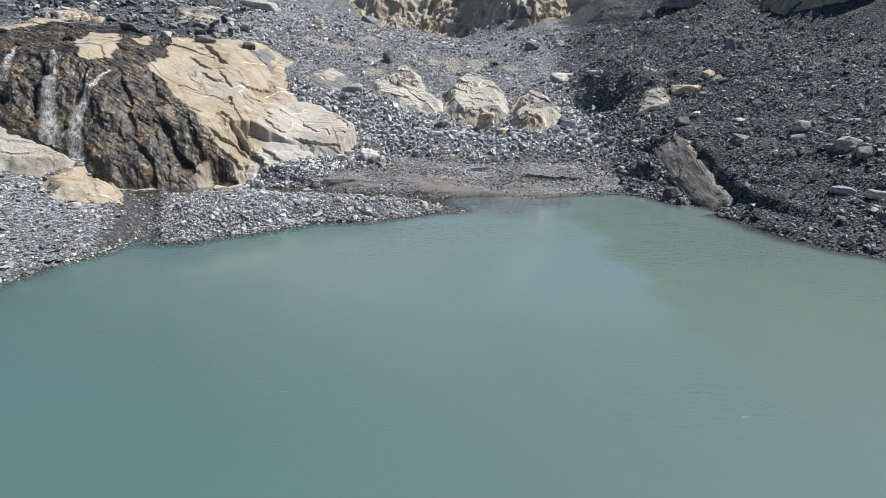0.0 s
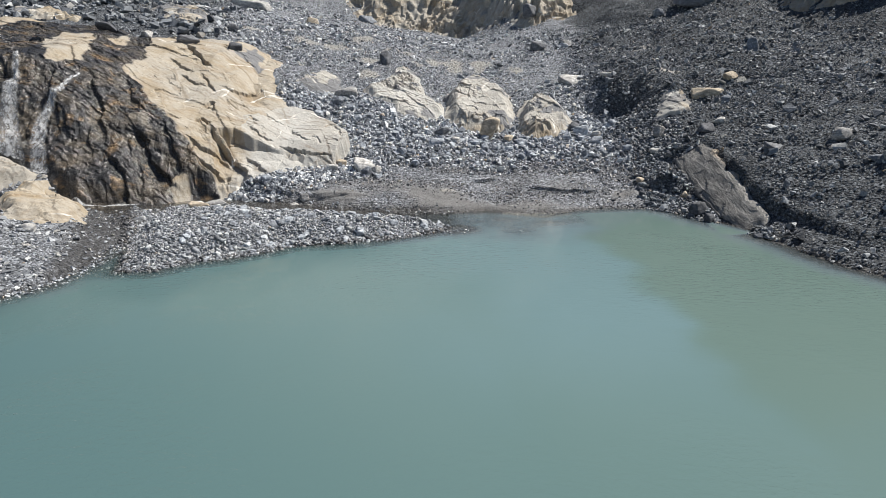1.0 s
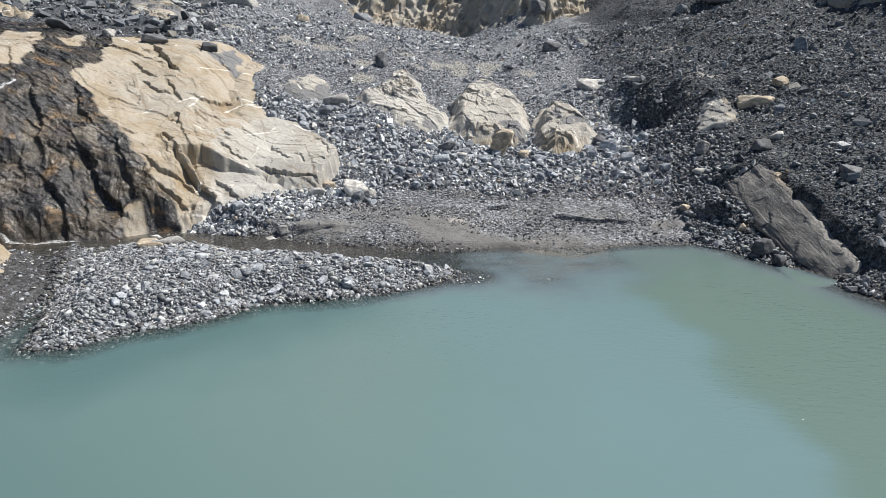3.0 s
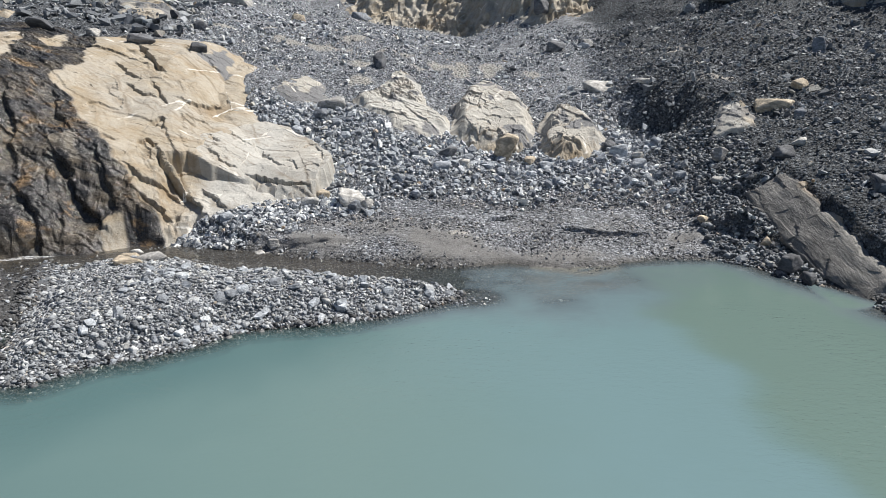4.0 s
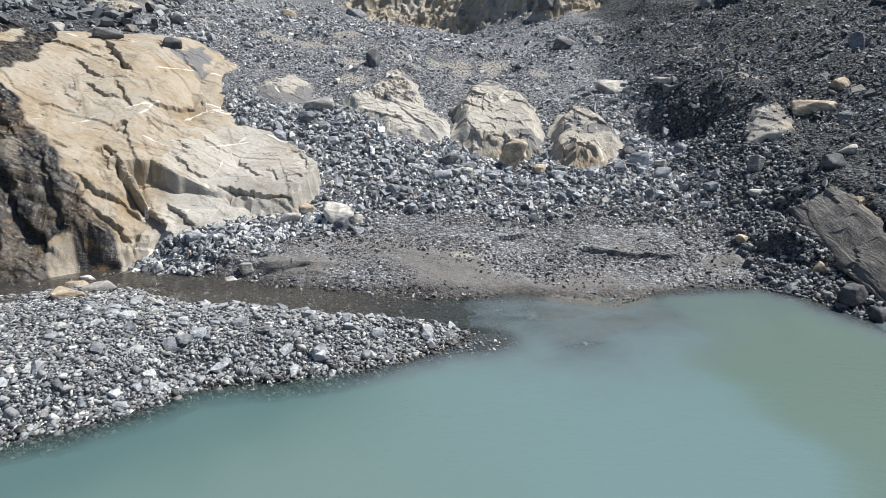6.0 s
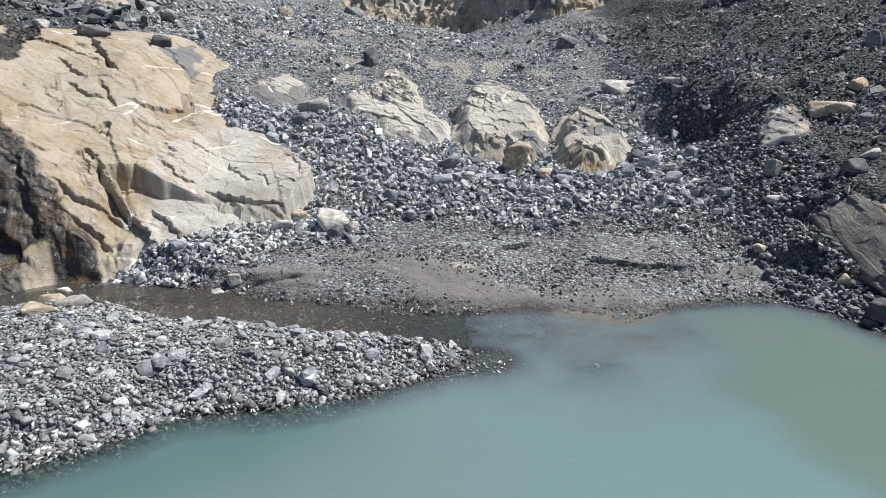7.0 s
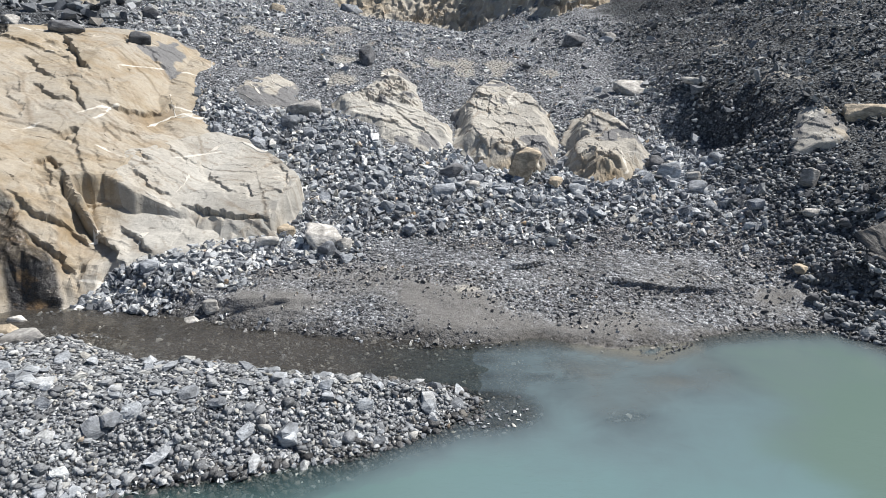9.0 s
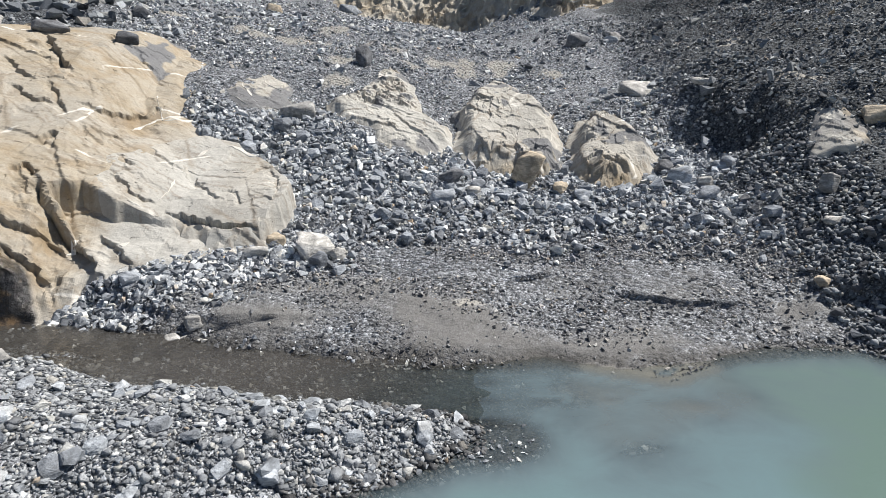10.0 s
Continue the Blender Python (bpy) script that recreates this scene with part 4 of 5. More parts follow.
ribbed = outcrop("bedrock_outcrop", "pale ribbed bedrock with white quartz veins beside gravel", [(-9.3, 41.4), (-8.7, 41.6), (-8.1, 40.6), (-7.4, 41.3), (-6.1, 39.8), (-6.1, 38.1), (-7.0, 37.0), (-8.1, 37.8), (-8.5, 39.1)],
        lambda x, y: 0.10 + 0 * x, 320, -38, (1.2, 0.7), 0.06, 0.05, 0.4, None, lambda x, y: 0.75 + 0 * x, lambda x, y: ramp(fbm(x, y, 1.0, 4, 195), 0.05, 0.2), 0.8, (), 0.12)
bpy.context.view_layer.update()
for host, vein_line, vein_wide in (
        (lobe, [(-7.9, 34.25), (-7.45, 34.85), (-7.05, 35.0), (-5.95, 34.6)], 0.16), (massif, [(-10.15, 37.15), (-9.85, 36.5), (-9.45, 35.8)], 0.09), (massif, [(-10.15, 34.85), (-9.6, 36.0), (-9.05, 36.4)], 0.10),
        (lobe, [(-8.05, 31.8), (-7.95, 32.1), (-8.05, 32.75)], 0.12), (massif, [(-9.9, 30.1), (-9.55, 30.4)], 0.14), (massif, [(-8.6, 30.2), (-8.4, 30.6)], 0.14), (massif, [(-9.4, 35.7), (-8.75, 36.2), (-8.5, 36.5)], 0.14),
        (ribbed, [(-8.6, 39.6), (-7.9, 39.3), (-7.2, 38.2)], 0.12), (ribbed, [(-7.6, 40.6), (-7.0, 39.6), (-6.4, 39.2)], 0.10), (ribbed, [(-8.0, 38.2), (-7.3, 37.6)], 0.10)):
    quartz_vein(host, vein_line, vein_wide, 700 + int(50 * vein_wide) + int(10 * abs(vein_line[0][0])))
outcrop("bedrock_outcrop", "low cream bedrock rib split by cross joints", [(-4.8, 38.6), (-3.6, 40.7), (-2.6, 43.6), (-1.5, 41.8), (-1.2, 39.4), (-0.2, 38.7), (0.0, 37.5), (-1.0, 36.3), (-2.3, 35.8), (-3.0, 36.8), (-3.9, 36.7)],
        lambda x, y: 0.32 - 0.2 * ramp(y, 38.5, 40.5), 330, -20, (1.4, 0.7), 0.11, 0.04, 0.6, None, lambda x, y: 0.85 + 0.5 * grain(x, y, 1.2, 97), lambda x, y: ramp(fbm(x, y, 0.9, 4, 196), 0.5, 0.6), 0.8, (), 0.14)
outcrop("bedrock_outcrop", "rounded cream bedrock knob with undercut foot", [(0.0, 37.3), (0.4, 40.4), (1.7, 43.2), (2.8, 42.3), (3.7, 40.1), (4.0, 38.0), (3.8, 35.9), (2.8, 35.4), (2.1, 36.0), (0.8, 36.2)],
        lambda x, y: 0.7 + 0.1 * ramp(37.5 - y, 0, 1.5), 340, -60, (1.7, 1.1), 0.085, 0.034, 0.8, None, lambda x, y: 0.8 * ramp(y + 0.4 * grain(x, y, 0.7, 97), 35.9, 36.8), lambda x, y: ramp(fbm(x, y, 0.9, 4, 196), 0.5, 0.6), 0.8, (), 0.14)
outcrop("bedrock_outcrop", "cream bedrock knob with ochre foot beside a gravel hollow", [(4.15, 37.8), (4.9, 39.2), (5.9, 39.4), (6.9, 38.3), (7.4, 36.4), (6.3, 35.2), (5.5, 34.4), (4.1, 34.4), (4.1, 36.3)],
        lambda x, y: 0.7 + 0.1 * ramp(36.5 - y, 0, 1.5), 350, -70, (1.5, 1.0), 0.085, 0.034, 0.8, None, lambda x, y: 0.8 * ramp(y + 0.4 * grain(x, y, 0.7, 98), 35.0, 35.8), lambda x, y: ramp(fbm(x, y, 0.9, 4, 197), 0.8, 0.9), 0.8, (), 0.14)
outcrop("bedrock_outcrop", "half-buried pale grey rock with an ochre broken face", [(10.95, 33.8), (10.95, 34.6), (11.5, 35.2), (12.3, 35.1), (12.7, 34.4), (12.3, 33.7), (11.6, 33.5)],
        lambda x, y: 0.12 + 0 * x, 400, -60, (1.4, 0.9), 0.10, 0.04, 0.75, None, lambda x, y: ramp(12.2 - x + 0.3 * grain(x, y, 0.5, 98), -0.1, 0.2), lambda x, y: 0.75 * ramp(fbm(x, y, 0.8, 3, 198), -0.3, 0.3), 0.8)

outcrop("bedrock_cliff", "weathered cream and ochre bedrock cliff above the scree", [(-13, 82), (-9.6, 75), (-6, 72.3), (-3, 72.5), (0.3, 68), (3.9, 65), (7.7, 62.8), (9.5, 62), (12.8, 65), (13, 74), (5, 84)],
        lambda x, y: 3.4 + 0.0 * x, 360, 20, (2.4, 1.6), 0.42, 0.12, 5.0, None, lambda x, y: 0.3 + 0.4 * grain(x, y, 3, 94), None, 0.9)
outcrop("bedrock_cliff", "tan bedrock cliff with a shaded foot above dark moraine", [(26.2, 53), (27.2, 50.6), (30, 48.6), (36, 46), (44, 48), (44, 58), (32, 60)],
        lambda x, y: 2.8 + 0.0 * x, 370, 20, (3.0, 1.6), 0.4, 0.14, 3.0, None, None, None, 0.8)
outcrop("bedrock_outcrop", "low yellowish bedrock hump half buried in gravel", [(-16.6, 24.0), (-16.9, 26.4), (-15.7, 26.8), (-14.7, 26.2), (-13.6, 25.2), (-13.0, 23.7), (-13.4, 22.5), (-14.9, 22.2)],
        lambda x, y: 0.5 + 0.0 * x, 380, 70, (1.8, 0.9), 0.13, 0.05, 0.7)
outcrop("bedrock_outcrop", "flat slabby grey and tan bedrock ledge below the falls", [(-22, 26.0), (-21.5, 27.6), (-18.7, 27.9), (-17.4, 27.5), (-16.2, 27.0), (-16.6, 26.4), (-18.6, 25.6), (-20.5, 25.2)],
        lambda x, y: 0.45 + 0.0 * x, 390, 10, (2.6, 0.8), 0.14, 0.05, 0.5, None, lambda x, y: 0.5 + 0.5 * ramp(-x, 17.5, 19))
outcrop("bedrock_outcrop", "pale tan bedrock ledge showing through the scree", [(-20.4, 48.0), (-20.0, 51), (-17.8, 51.0), (-15.4, 45.2), (-16.3, 43.6), (-18.4, 44.4)],
        lambda x, y: 0.35 + 0.0 * x, 410, 10, (2.0, 1.0), 0.14, 0.09, 0.8, None, lambda x, y: 0.5 + 0.5 * grain(x, y, 1.6, 411), lambda x, y: ramp(fbm(x, y, 1.4, 4, 412), 0.15, 0.3), 0.8, (), 0.2)
outcrop("bedrock_outcrop", "flat cream bedrock shelf above the falls", [(-26.8, 42.3), (-24.4, 42.1), (-21.4, 41.4), (-20.9, 39.9), (-23.1, 39.7), (-25, 39.6)],
        lambda x, y: 0.40 + 0.0 * x, 420, 10, (2.0, 0.9), 0.14, 0.09, 0.6, None, lambda x, y: 0.3 + 0.5 * grain(x, y, 1.6, 421), lambda x, y: ramp(fbm(x, y, 1.4, 4, 422), 0.2, 0.35), 0.8, (), 0.3)
ROCKS = [MASSIF] + [
    [(-9.2, 40.2), (-8.4, 40.6), (-7.6, 41.2), (-6.2, 39.9), (-6.1, 38.2), (-7.1, 36.8), (-8.0, 37.8)],
    [(-4.8, 38.6), (-3.6, 40.7), (-2.6, 43.6), (-1.5, 41.8), (-0.2, 38.7), (0.0, 37.5), (-1.0, 36.3), (-2.3, 35.8)],
    [(0.0, 37.3), (0.4, 40.4), (1.7, 43.2), (2.8, 42.3), (4.0, 38.0), (3.7, 36.3), (2.8, 35.9), (0.9, 36.7)],
    [(4.15, 37.8), (4.9, 39.2), (5.9, 39.4), (7.3, 36.6), (5.4, 34.9), (4.2, 34.9)],
    [(-16.6, 24.0), (-16.9, 26.4), (-14.8, 26.0), (-13.7, 23.4)],
    [(-22, 26.0), (-21.5, 27.6), (-17.4, 27.5), (-16.2, 27.0), (-18.6, 25.6)]]


# ---- boulders ----
def ball(levels):
    bm = bmesh.new()
    bmesh.ops.create_icosphere(bm, subdivisions=levels, radius=1)
    v = np.array([q.co[:] for q in bm.verts])
    f = np.array([[q.index for q in p.verts] for p in bm.faces])
    bm.free()
    return v / np.linalg.norm(v, axis=1)[:, None], f


BALL = {k: ball(k) for k in (2, 3, 4, 5)}


def boulder_shape(rng, levels=4, corners=15, sharp=40.0, rough=0.04):
    """A block with flat faces and worn edges, about 2 across: the hull of some corners, seen as a radius in every direction."""
    p = rng.normal(size=(corners, 3))
    p /= np.linalg.norm(p, axis=1)[:, None]
    p = np.sign(p) * np.abs(p) ** 0.7
    bm = bmesh.new()
    bmesh.ops.convex_hull(bm, input=[bm.verts.new(q) for q in p])
    bm.normal_update()
    mid = Vector(p.mean(0))
    n = np.array([f.normal[:] for f in bm.faces])
    d = np.array([f.normal.dot(f.verts[0].co - mid) for f in bm.faces])
    bm.free()
    n, d = n * np.sign(d)[:, None], np.maximum(np.abs(d), 0.25)
    v, f = BALL[levels]
    q = np.maximum(v @ n.T, 0.0) / d
    r = 1.0 / ((q ** sharp).sum(1) ** (1 / sharp))
    seed = int(rng.integers(1000))
    w = v * r[:, None]
    bumps = fbm(w[:, 0] * 1.1 + 0.6 * w[:, 2], w[:, 1] * 1.1 + 0.8 * w[:, 2], 0.6, 4, seed) + 0.6 * fbm(w[:, 0] - 0.7 * w[:, 2], w[:, 1] + 0.5 * w[:, 2], 0.2, 2, seed + 5)
    return w * (1 + rough * bumps)[:, None], f


def rock_at(x, y, low):
    """The highest bedrock over a place, or low."""
    scene_z = low
    for ob in scene.objects:
        if ob.name.startswith(("bedrock", "rock_block")):
            hit, at, _, _ = ob.ray_cast(Vector((x, y, 60)), Vector((0, 0, -1)))
            if hit:
                scene_z = max(scene_z, at.z)
    return scene_z


def top_at(x, y):
    """The highest ground or bedrock under a place."""
    return rock_at(x, y, ground_at(x, y))


def boulder(x, y, size, look_, label, seed, turn=None, sink=0.28, tilt=6, name="boulder", levels=4, sharp=40.0, corners=15):
    rng = np.random.default_rng(seed)
    v, f = boulder_shape(rng, levels, corners, sharp)
    ext = v.max(0) - v.min(0)
    v = (v - (v.max(0) + v.min(0)) / 2) / ext * np.array(size)
    v[:, 2] += size[2] * (0.5 - sink)
    ob = mesh_object(name, v, f, BOULDER[look_], None, label, None, True)
    turn = float(rng.uniform(0, 360)) if turn is None else turn
    ob.matrix_world = pose(x, y, top_at(x, y), float(rng.uniform(-tilt, tilt)), float(rng.uniform(-tilt, tilt)), turn)
    return tagged(ob, "", "boulder", "loose boulders on the slope")


BOULDERS = [
    (-5.5, 37.5, (1.25, 0.9, 0.85), "pale", "blocky light grey boulder resting on the scree", 20),
    (-5.8, 36.6, (0.8, 0.6, 0.55), "grey", "small grey boulder wedged below a larger one", 80),
    (-3.8, 31.1, (1.0, 0.85, 0.85), "white", "angular whitish boulder standing at the outcrop's foot", 10),
    (-3.2, 30.95, (0.45, 0.4, 0.42), "white", "small white block beside the angular boulder", 60),
    (-5.4, 30.8, (0.85, 0.5, 0.42), "white", "flat whitish boulder under the bedrock overhang", 0),
    (-5.0, 31.5, (0.55, 0.45, 0.4), "tan", "rounded ochre cobble under the bedrock overhang", 30),
    (-3.6, 30.5, (0.45, 0.4, 0.55), "grey", "upright grey cobble below the whitish boulder", 50),
    (-6.1, 28.3, (0.4, 0.36, 0.36), "pale", "pale rounded cobble on the stream bank", 120),
    (-6.5, 28.0, (0.45, 0.32, 0.2), "white", "flat whitish stone at the stream's edge", 15),
    (-3.8, 43.4, (0.75, 0.7, 1.1), "dark", "dark pointed boulder standing on the scree", 70),
    (8.2, 42.2, (1.9, 0.9, 0.72), "white", "long flat-topped white boulder on the moraine", 5),
    (9.7, 39.7, (0.95, 0.4, 0.3), "white", "thin white slab lying on the brow of a hollow", 160),
    (7.2, 50.5, (1.35, 1.0, 1.0), "dark", "blue-grey angular boulder high on the scree", 10),
    (9.5, 52.0, (0.85, 0.7, 0.65), "pale", "light grey block high on the scree", 40),
    (9.2, 51.0, (0.7, 0.6, 0.5), "grey", "grey block high on the scree", 200),
    (10.4, 32.2, (0.5, 0.5, 0.65), "pale", "grey-white upright block in the dark gully", 20),
    (9.9, 31.0, (0.6, 0.35, 0.2), "white", "flat greenish-white slab in the dark gully", 175),
    (12.1, 30.8, (0.9, 0.6, 0.5), "dark", "dark block at the head of the gully", 25),
    (15.4, 36.0, (1.05, 0.6, 0.6), "tan", "tan wedge-shaped boulder on the moraine", 20),
    (14.2, 33.8, (0.5, 0.45, 0.5), "grey", "leaning grey block beside a buried ledge", 60),
    (-0.1, 35.1, (0.75, 0.7, 0.65), "dark", "rounded dark grey boulder among cobbles", 30),
    (-0.4, 34.0, (0.85, 0.6, 0.5), "grey", "squarish grey boulder among cobbles", 12),
    (0.6, 34.4, (0.5, 0.4, 0.4), "white", "light block among grey cobbles", 12),
    (7.2, 34.7, (0.7, 0.7, 0.72), "grey", "blocky grey boulder below the bedrock knob", 40),
    (7.8, 33.9, (0.8, 0.6, 0.5), "grey", "low grey boulder below the bedrock knob", 10),
    (7.0, 35.6, (0.7, 0.6, 0.55), "dark", "dark rounded boulder beside the bedrock knob", 70),
    (8.0, 34.6, (0.6, 0.5, 0.45), "pale", "pale cobble below the hollow", 70),
    (3.4, 34.8, (0.65, 0.5, 0.4), "tan", "tan block fallen from the bedrock knob", 70),
    (4.0, 34.2, (0.6, 0.5, 0.4), "grey", "dark grey slab fallen from the bedrock knob", 15),
    (8.75, 29.3, (0.42, 0.36, 0.34), "tan", "small pinkish block on the dark gully's edge", 15),
    (10.1, 27.5, (0.42, 0.38, 0.36), "tan", "small rust-coloured block beside the leaning slab", 15),
    (10.05, 26.0, (0.7, 0.6, 0.6), "dark", "wet dark boulder beside the leaning slab", 35),
    (10.2, 25.3, (0.6, 0.5, 0.5), "dark", "dark boulder at the water's edge", 35),
    (16.3, 24.2, (0.95, 0.75, 0.66), "pale", "light grey rounded boulder on the dark moraine", 5),
    (16.3, 23.4, (0.7, 0.6, 0.5), "dark", "dark cobble below a light boulder", 5),
    (15.7, 24.5, (0.5, 0.4, 0.36), "grey", "greenish grey cobble on the moraine", 5),
    (16.0, 27.2, (0.8, 0.7, 0.62), "pale", "light grey cobble on the moraine", 95),
    (14.6, 21.6, (0.9, 0.5, 0.34), "grey", "half-buried pale ledge of rock in the moraine", 150),
    (15.3, 20.6, (0.9, 0.5, 0.34), "pale", "whitish low rock half buried above the shore", 160),
    (12.8, 31.3, (0.7, 0.4, 0.32), "white", "white flat cobble on the moraine", 10),
    (18.1, 39.8, (0.7, 0.5, 1.15), "grey", "upright grey block on the moraine", 10),
    (13.7, 27.8, (0.9, 0.7, 0.4), "dark", "dark flat slab on the moraine", 30),
    (21.0, 56.4, (3.6, 1.8, 1.4), "dark", "large dark grey boulder near the moraine's crest", 5),
    (-17.4, 61.5, (3.4, 1.8, 1.4), "pale", "large pale boulder high above the outcrop", 8),
    (-14.7, 39.3, (1.25, 0.8, 0.6), "dark", "dark flat boulder on the outcrop's crest", 15),
    (-12.2, 39.6, (0.9, 0.65, 0.55), "dark", "dark block on the outcrop's crest", 60),
    (-14.0, 44.9, (1.0, 0.7, 0.6), "dark", "dark block on the scree above the outcrop", 20),
    (-18.8, 38.3, (1.1, 0.8, 0.7), "dark", "dark grey boulder above the falls", 20),
    (-17.6, 40.5, (0.7, 0.6, 0.5), "white", "white block above the falls", 20),
    (-11.7, 59.6, (1.1, 0.9, 0.8), "tan", "yellowish block high on the scree", 45),
    (8.2, 63.6, (1.3, 1.2, 1.5), "dark", "dark blue-grey boulder at the foot of the cliff", 45),
    (-8.3, 73.5, (2.2, 1.4, 1.1), "grey", "grey slab at the foot of the cliff", 45),
    (17.9, 56.0, (1.0, 0.8, 0.6), "grey", "grey block high on the moraine", 45),
    (-10.4, 27.2, (0.75, 0.5, 0.36), "tan", "pale tan flat boulder beside the stream", 10),
    (-9.2, 26.3, (0.95, 0.6, 0.3), "pale", "flat light grey boulder on the gravel bar", 8),
    (-9.6, 25.6, (0.8, 0.6, 0.3), "tan", "flat sandy-coloured boulder on the gravel bar", 20),
    (-10.5, 27.9, (0.5, 0.3, 0.24), "white", "white flat cobble in the stream", 12),
    (-13.6, 21.6, (0.5, 0.4, 0.3), "white", "white cobble beside the yellowish bedrock hump", 12),
]
for k, (bx, by, bsize, blook, blabel, bturn) in enumerate(BOULDERS):
    boulder(bx, by, bsize, blook, blabel, 500 + k, bturn)

# the leaning stump of rock below the middle bedrock knob, and the half-buried pale block on the moraine
boulder(2.55, 35.6, (1.1, 1.0, 1.25), "tan", "stubby upright cream rock with a shaded flat face", 610, 25, 0.2, 4, "rock_stump", 4, 40.0, 10)
boulder(13.7, 34.9, (1.7, 0.6, 0.7), "tan", "long low sandy rock ledge half buried in the moraine", 619, -8, 0.55, 3, "half_buried_rock")


def leaning_slab():
    """A long slab that lies up the moraine with its foot in the lake: ragged right edge, flat banded face."""
    nl, nr = 150, 96
    along_, around = np.meshgrid(np.linspace(0, 1, nl), np.linspace(0, 2 * math.pi, nr, endpoint=False), indexing="ij")
    y = (along_ - 0.5) * 6.6
    c, s_ = np.cos(around), np.sin(around)
    ex = np.sign(c) * np.abs(c) ** 0.42
    ez = np.sign(s_) * np.abs(s_) ** 0.42
    close = np.minimum(ramp(along_, -0.001, 0.055), 1 - ramp(along_, 0.965, 1.001)) ** 0.5
    width = (0.62 + 0.24 * ramp(along_, 0.1, 0.6) - 0.10 * ramp(along_, 0.75, 1.0) + 0.05 * grain(y, y * 0, 0.9, 61)) * (0.35 + 0.65 * close)
    thick = (0.30 + 0.06 * ramp(along_, 0.0, 0.5) + 0.05 * grain(y, y * 0 + 5, 0.7, 62)) * (0.3 + 0.7 * close)
    x, z = ex * width, ez * thick
    right = ramp(ex, 0.55, 0.95)
    teeth = 0.22 * np.floor(3.0 * (0.5 + 0.5 * grain(y, z * 0.6, 0.45, 63))) / 3 + 0.10 * fbm(y, z, 0.35, 3, 64)
    x = x + right * (teeth - 0.1) * ramp(along_, 0.05, 0.3)
    step, _ = facets(y.ravel(), (x * 1.0 + z).ravel(), 1.3, 0.30, 65)
    step = step.reshape(y.shape)
    z = z + np.sign(ez) * 0.022 * step * close + 0.022 * fbm(x * 2, y, 0.9, 4, 66)
    x = x + 0.035 * fbm(z * 2, y, 0.6, 4, 67) - 0.05 * step * ramp(-ex, 0.6, 0.95)
    y = y + 0.25 * (along_ > 0.9) * grain(x, z, 0.4, 68) + 0.18 * (along_ < 0.08) * grain(x, z, 0.35, 69)
    v = np.stack([x, y, z], -1).reshape(-1, 3)
    i = np.arange(nl * nr).reshape(nl, nr)
    f = np.stack([i[:-1], np.roll(i[:-1], -1, 1), np.roll(i[1:], -1, 1), i[1:]], -1).reshape(-1, 4)
    v = np.concatenate([v, [v[:nr].mean(0)], [v[-nr:].mean(0)]])
    caps = [(len(v) - 2, (k + 1) % nr, k, k) for k in range(nr)] + [(len(v) - 1, (nl - 1) * nr + k, (nl - 1) * nr + (k + 1) % nr, (nl - 1) * nr + (k + 1) % nr) for k in range(nr)]
    tri = np.concatenate([f[:, [0, 1, 2]], f[:, [0, 2, 3]], np.array(caps)[:, :3]])
    rust = 0.8 * ramp(v[:, 0] + 0.25 * grain(v[:, 1], v[:, 2], 0.5, 75), 0.70, 0.95) * ramp(v[:, 2], -0.3, 0.1) * ramp(v[:, 1], -2.6, -1.0)
    white = ramp(-v[:, 1] + 0.9 * v[:, 0] + 0.35 * grain(v[:, 0] * 2, v[:, 1], 0.6, 76), 3.35, 3.6)
    ob = mesh_object("leaning_slab", v, tri, SLAB, None, "long banded grey slab leaning up the bank, foot in the water", {"rust": rust, "white": white})
    run, up = Vector((-0.03, 0.952, 0.305)).normalized(), Vector((-0.58, -0.1, 0.78))
    up = (up - run * up.dot(run)).normalized()
    side = run.cross(up)
    ob.matrix_world = Matrix((side, run, up)).transposed().to_4x4()
    ob.location = Vector((11.10, 26.8, 1.12)) - up * 0.3
    return tagged(ob, "", "boulder")


leaning_slab()


# ---- loose stones ----
def stone_shapes(seed, count, points):
    """Angular pebbles: hulls of a few points."""
    rng = np.random.default_rng(seed)
    shapes = []
    for _ in range(count):
        p = rng.normal(size=(points, 3))
        p /= np.linalg.norm(p, axis=1)[:, None]
        p = np.sign(p) * np.abs(p) ** 0.8 * rng.uniform(0.42, 0.55, (points, 1))
        bm = bmesh.new()
        vs = [bm.verts.new(q) for q in p]
        res = bmesh.ops.convex_hull(bm, input=vs)
        loose = [q for q in bm.verts if not q.link_faces]
        bmesh.ops.delete(bm, geom=loose, context="VERTS")
        bmesh.ops.triangulate(bm, faces=bm.faces)
        bm.verts.index_update()
        shapes.append((np.array([q.co[:] for q in bm.verts]), np.array([[q.index for q in t.verts] for t in bm.faces])))
        bm.free()
    return shapes


SMALL = stone_shapes(1, 30, 10)
LARGE = stone_shapes(2, 24, 15)
TINY = stone_shapes(4, 24, 7)


def scatter(rng, count, box, accept, low, high, power=2.2):
    """Places and sizes of stones: many small ones, few large."""
    xs, ys = np.zeros(0), np.zeros(0)
    while len(xs) < count:
        x, y = rng.uniform(box[0], box[2], count * 2), rng.uniform(box[1], box[3], count * 2)
        ok = rng.random(count * 2) < accept(x, y)
        if not ok.any():
            break
        xs, ys = np.concatenate([xs, x[ok]]), np.concatenate([ys, y[ok]])
    xs, ys = xs[:count], ys[:count]
    size = low + (high - low) * rng.random(len(xs)) ** power
    return xs, ys, size


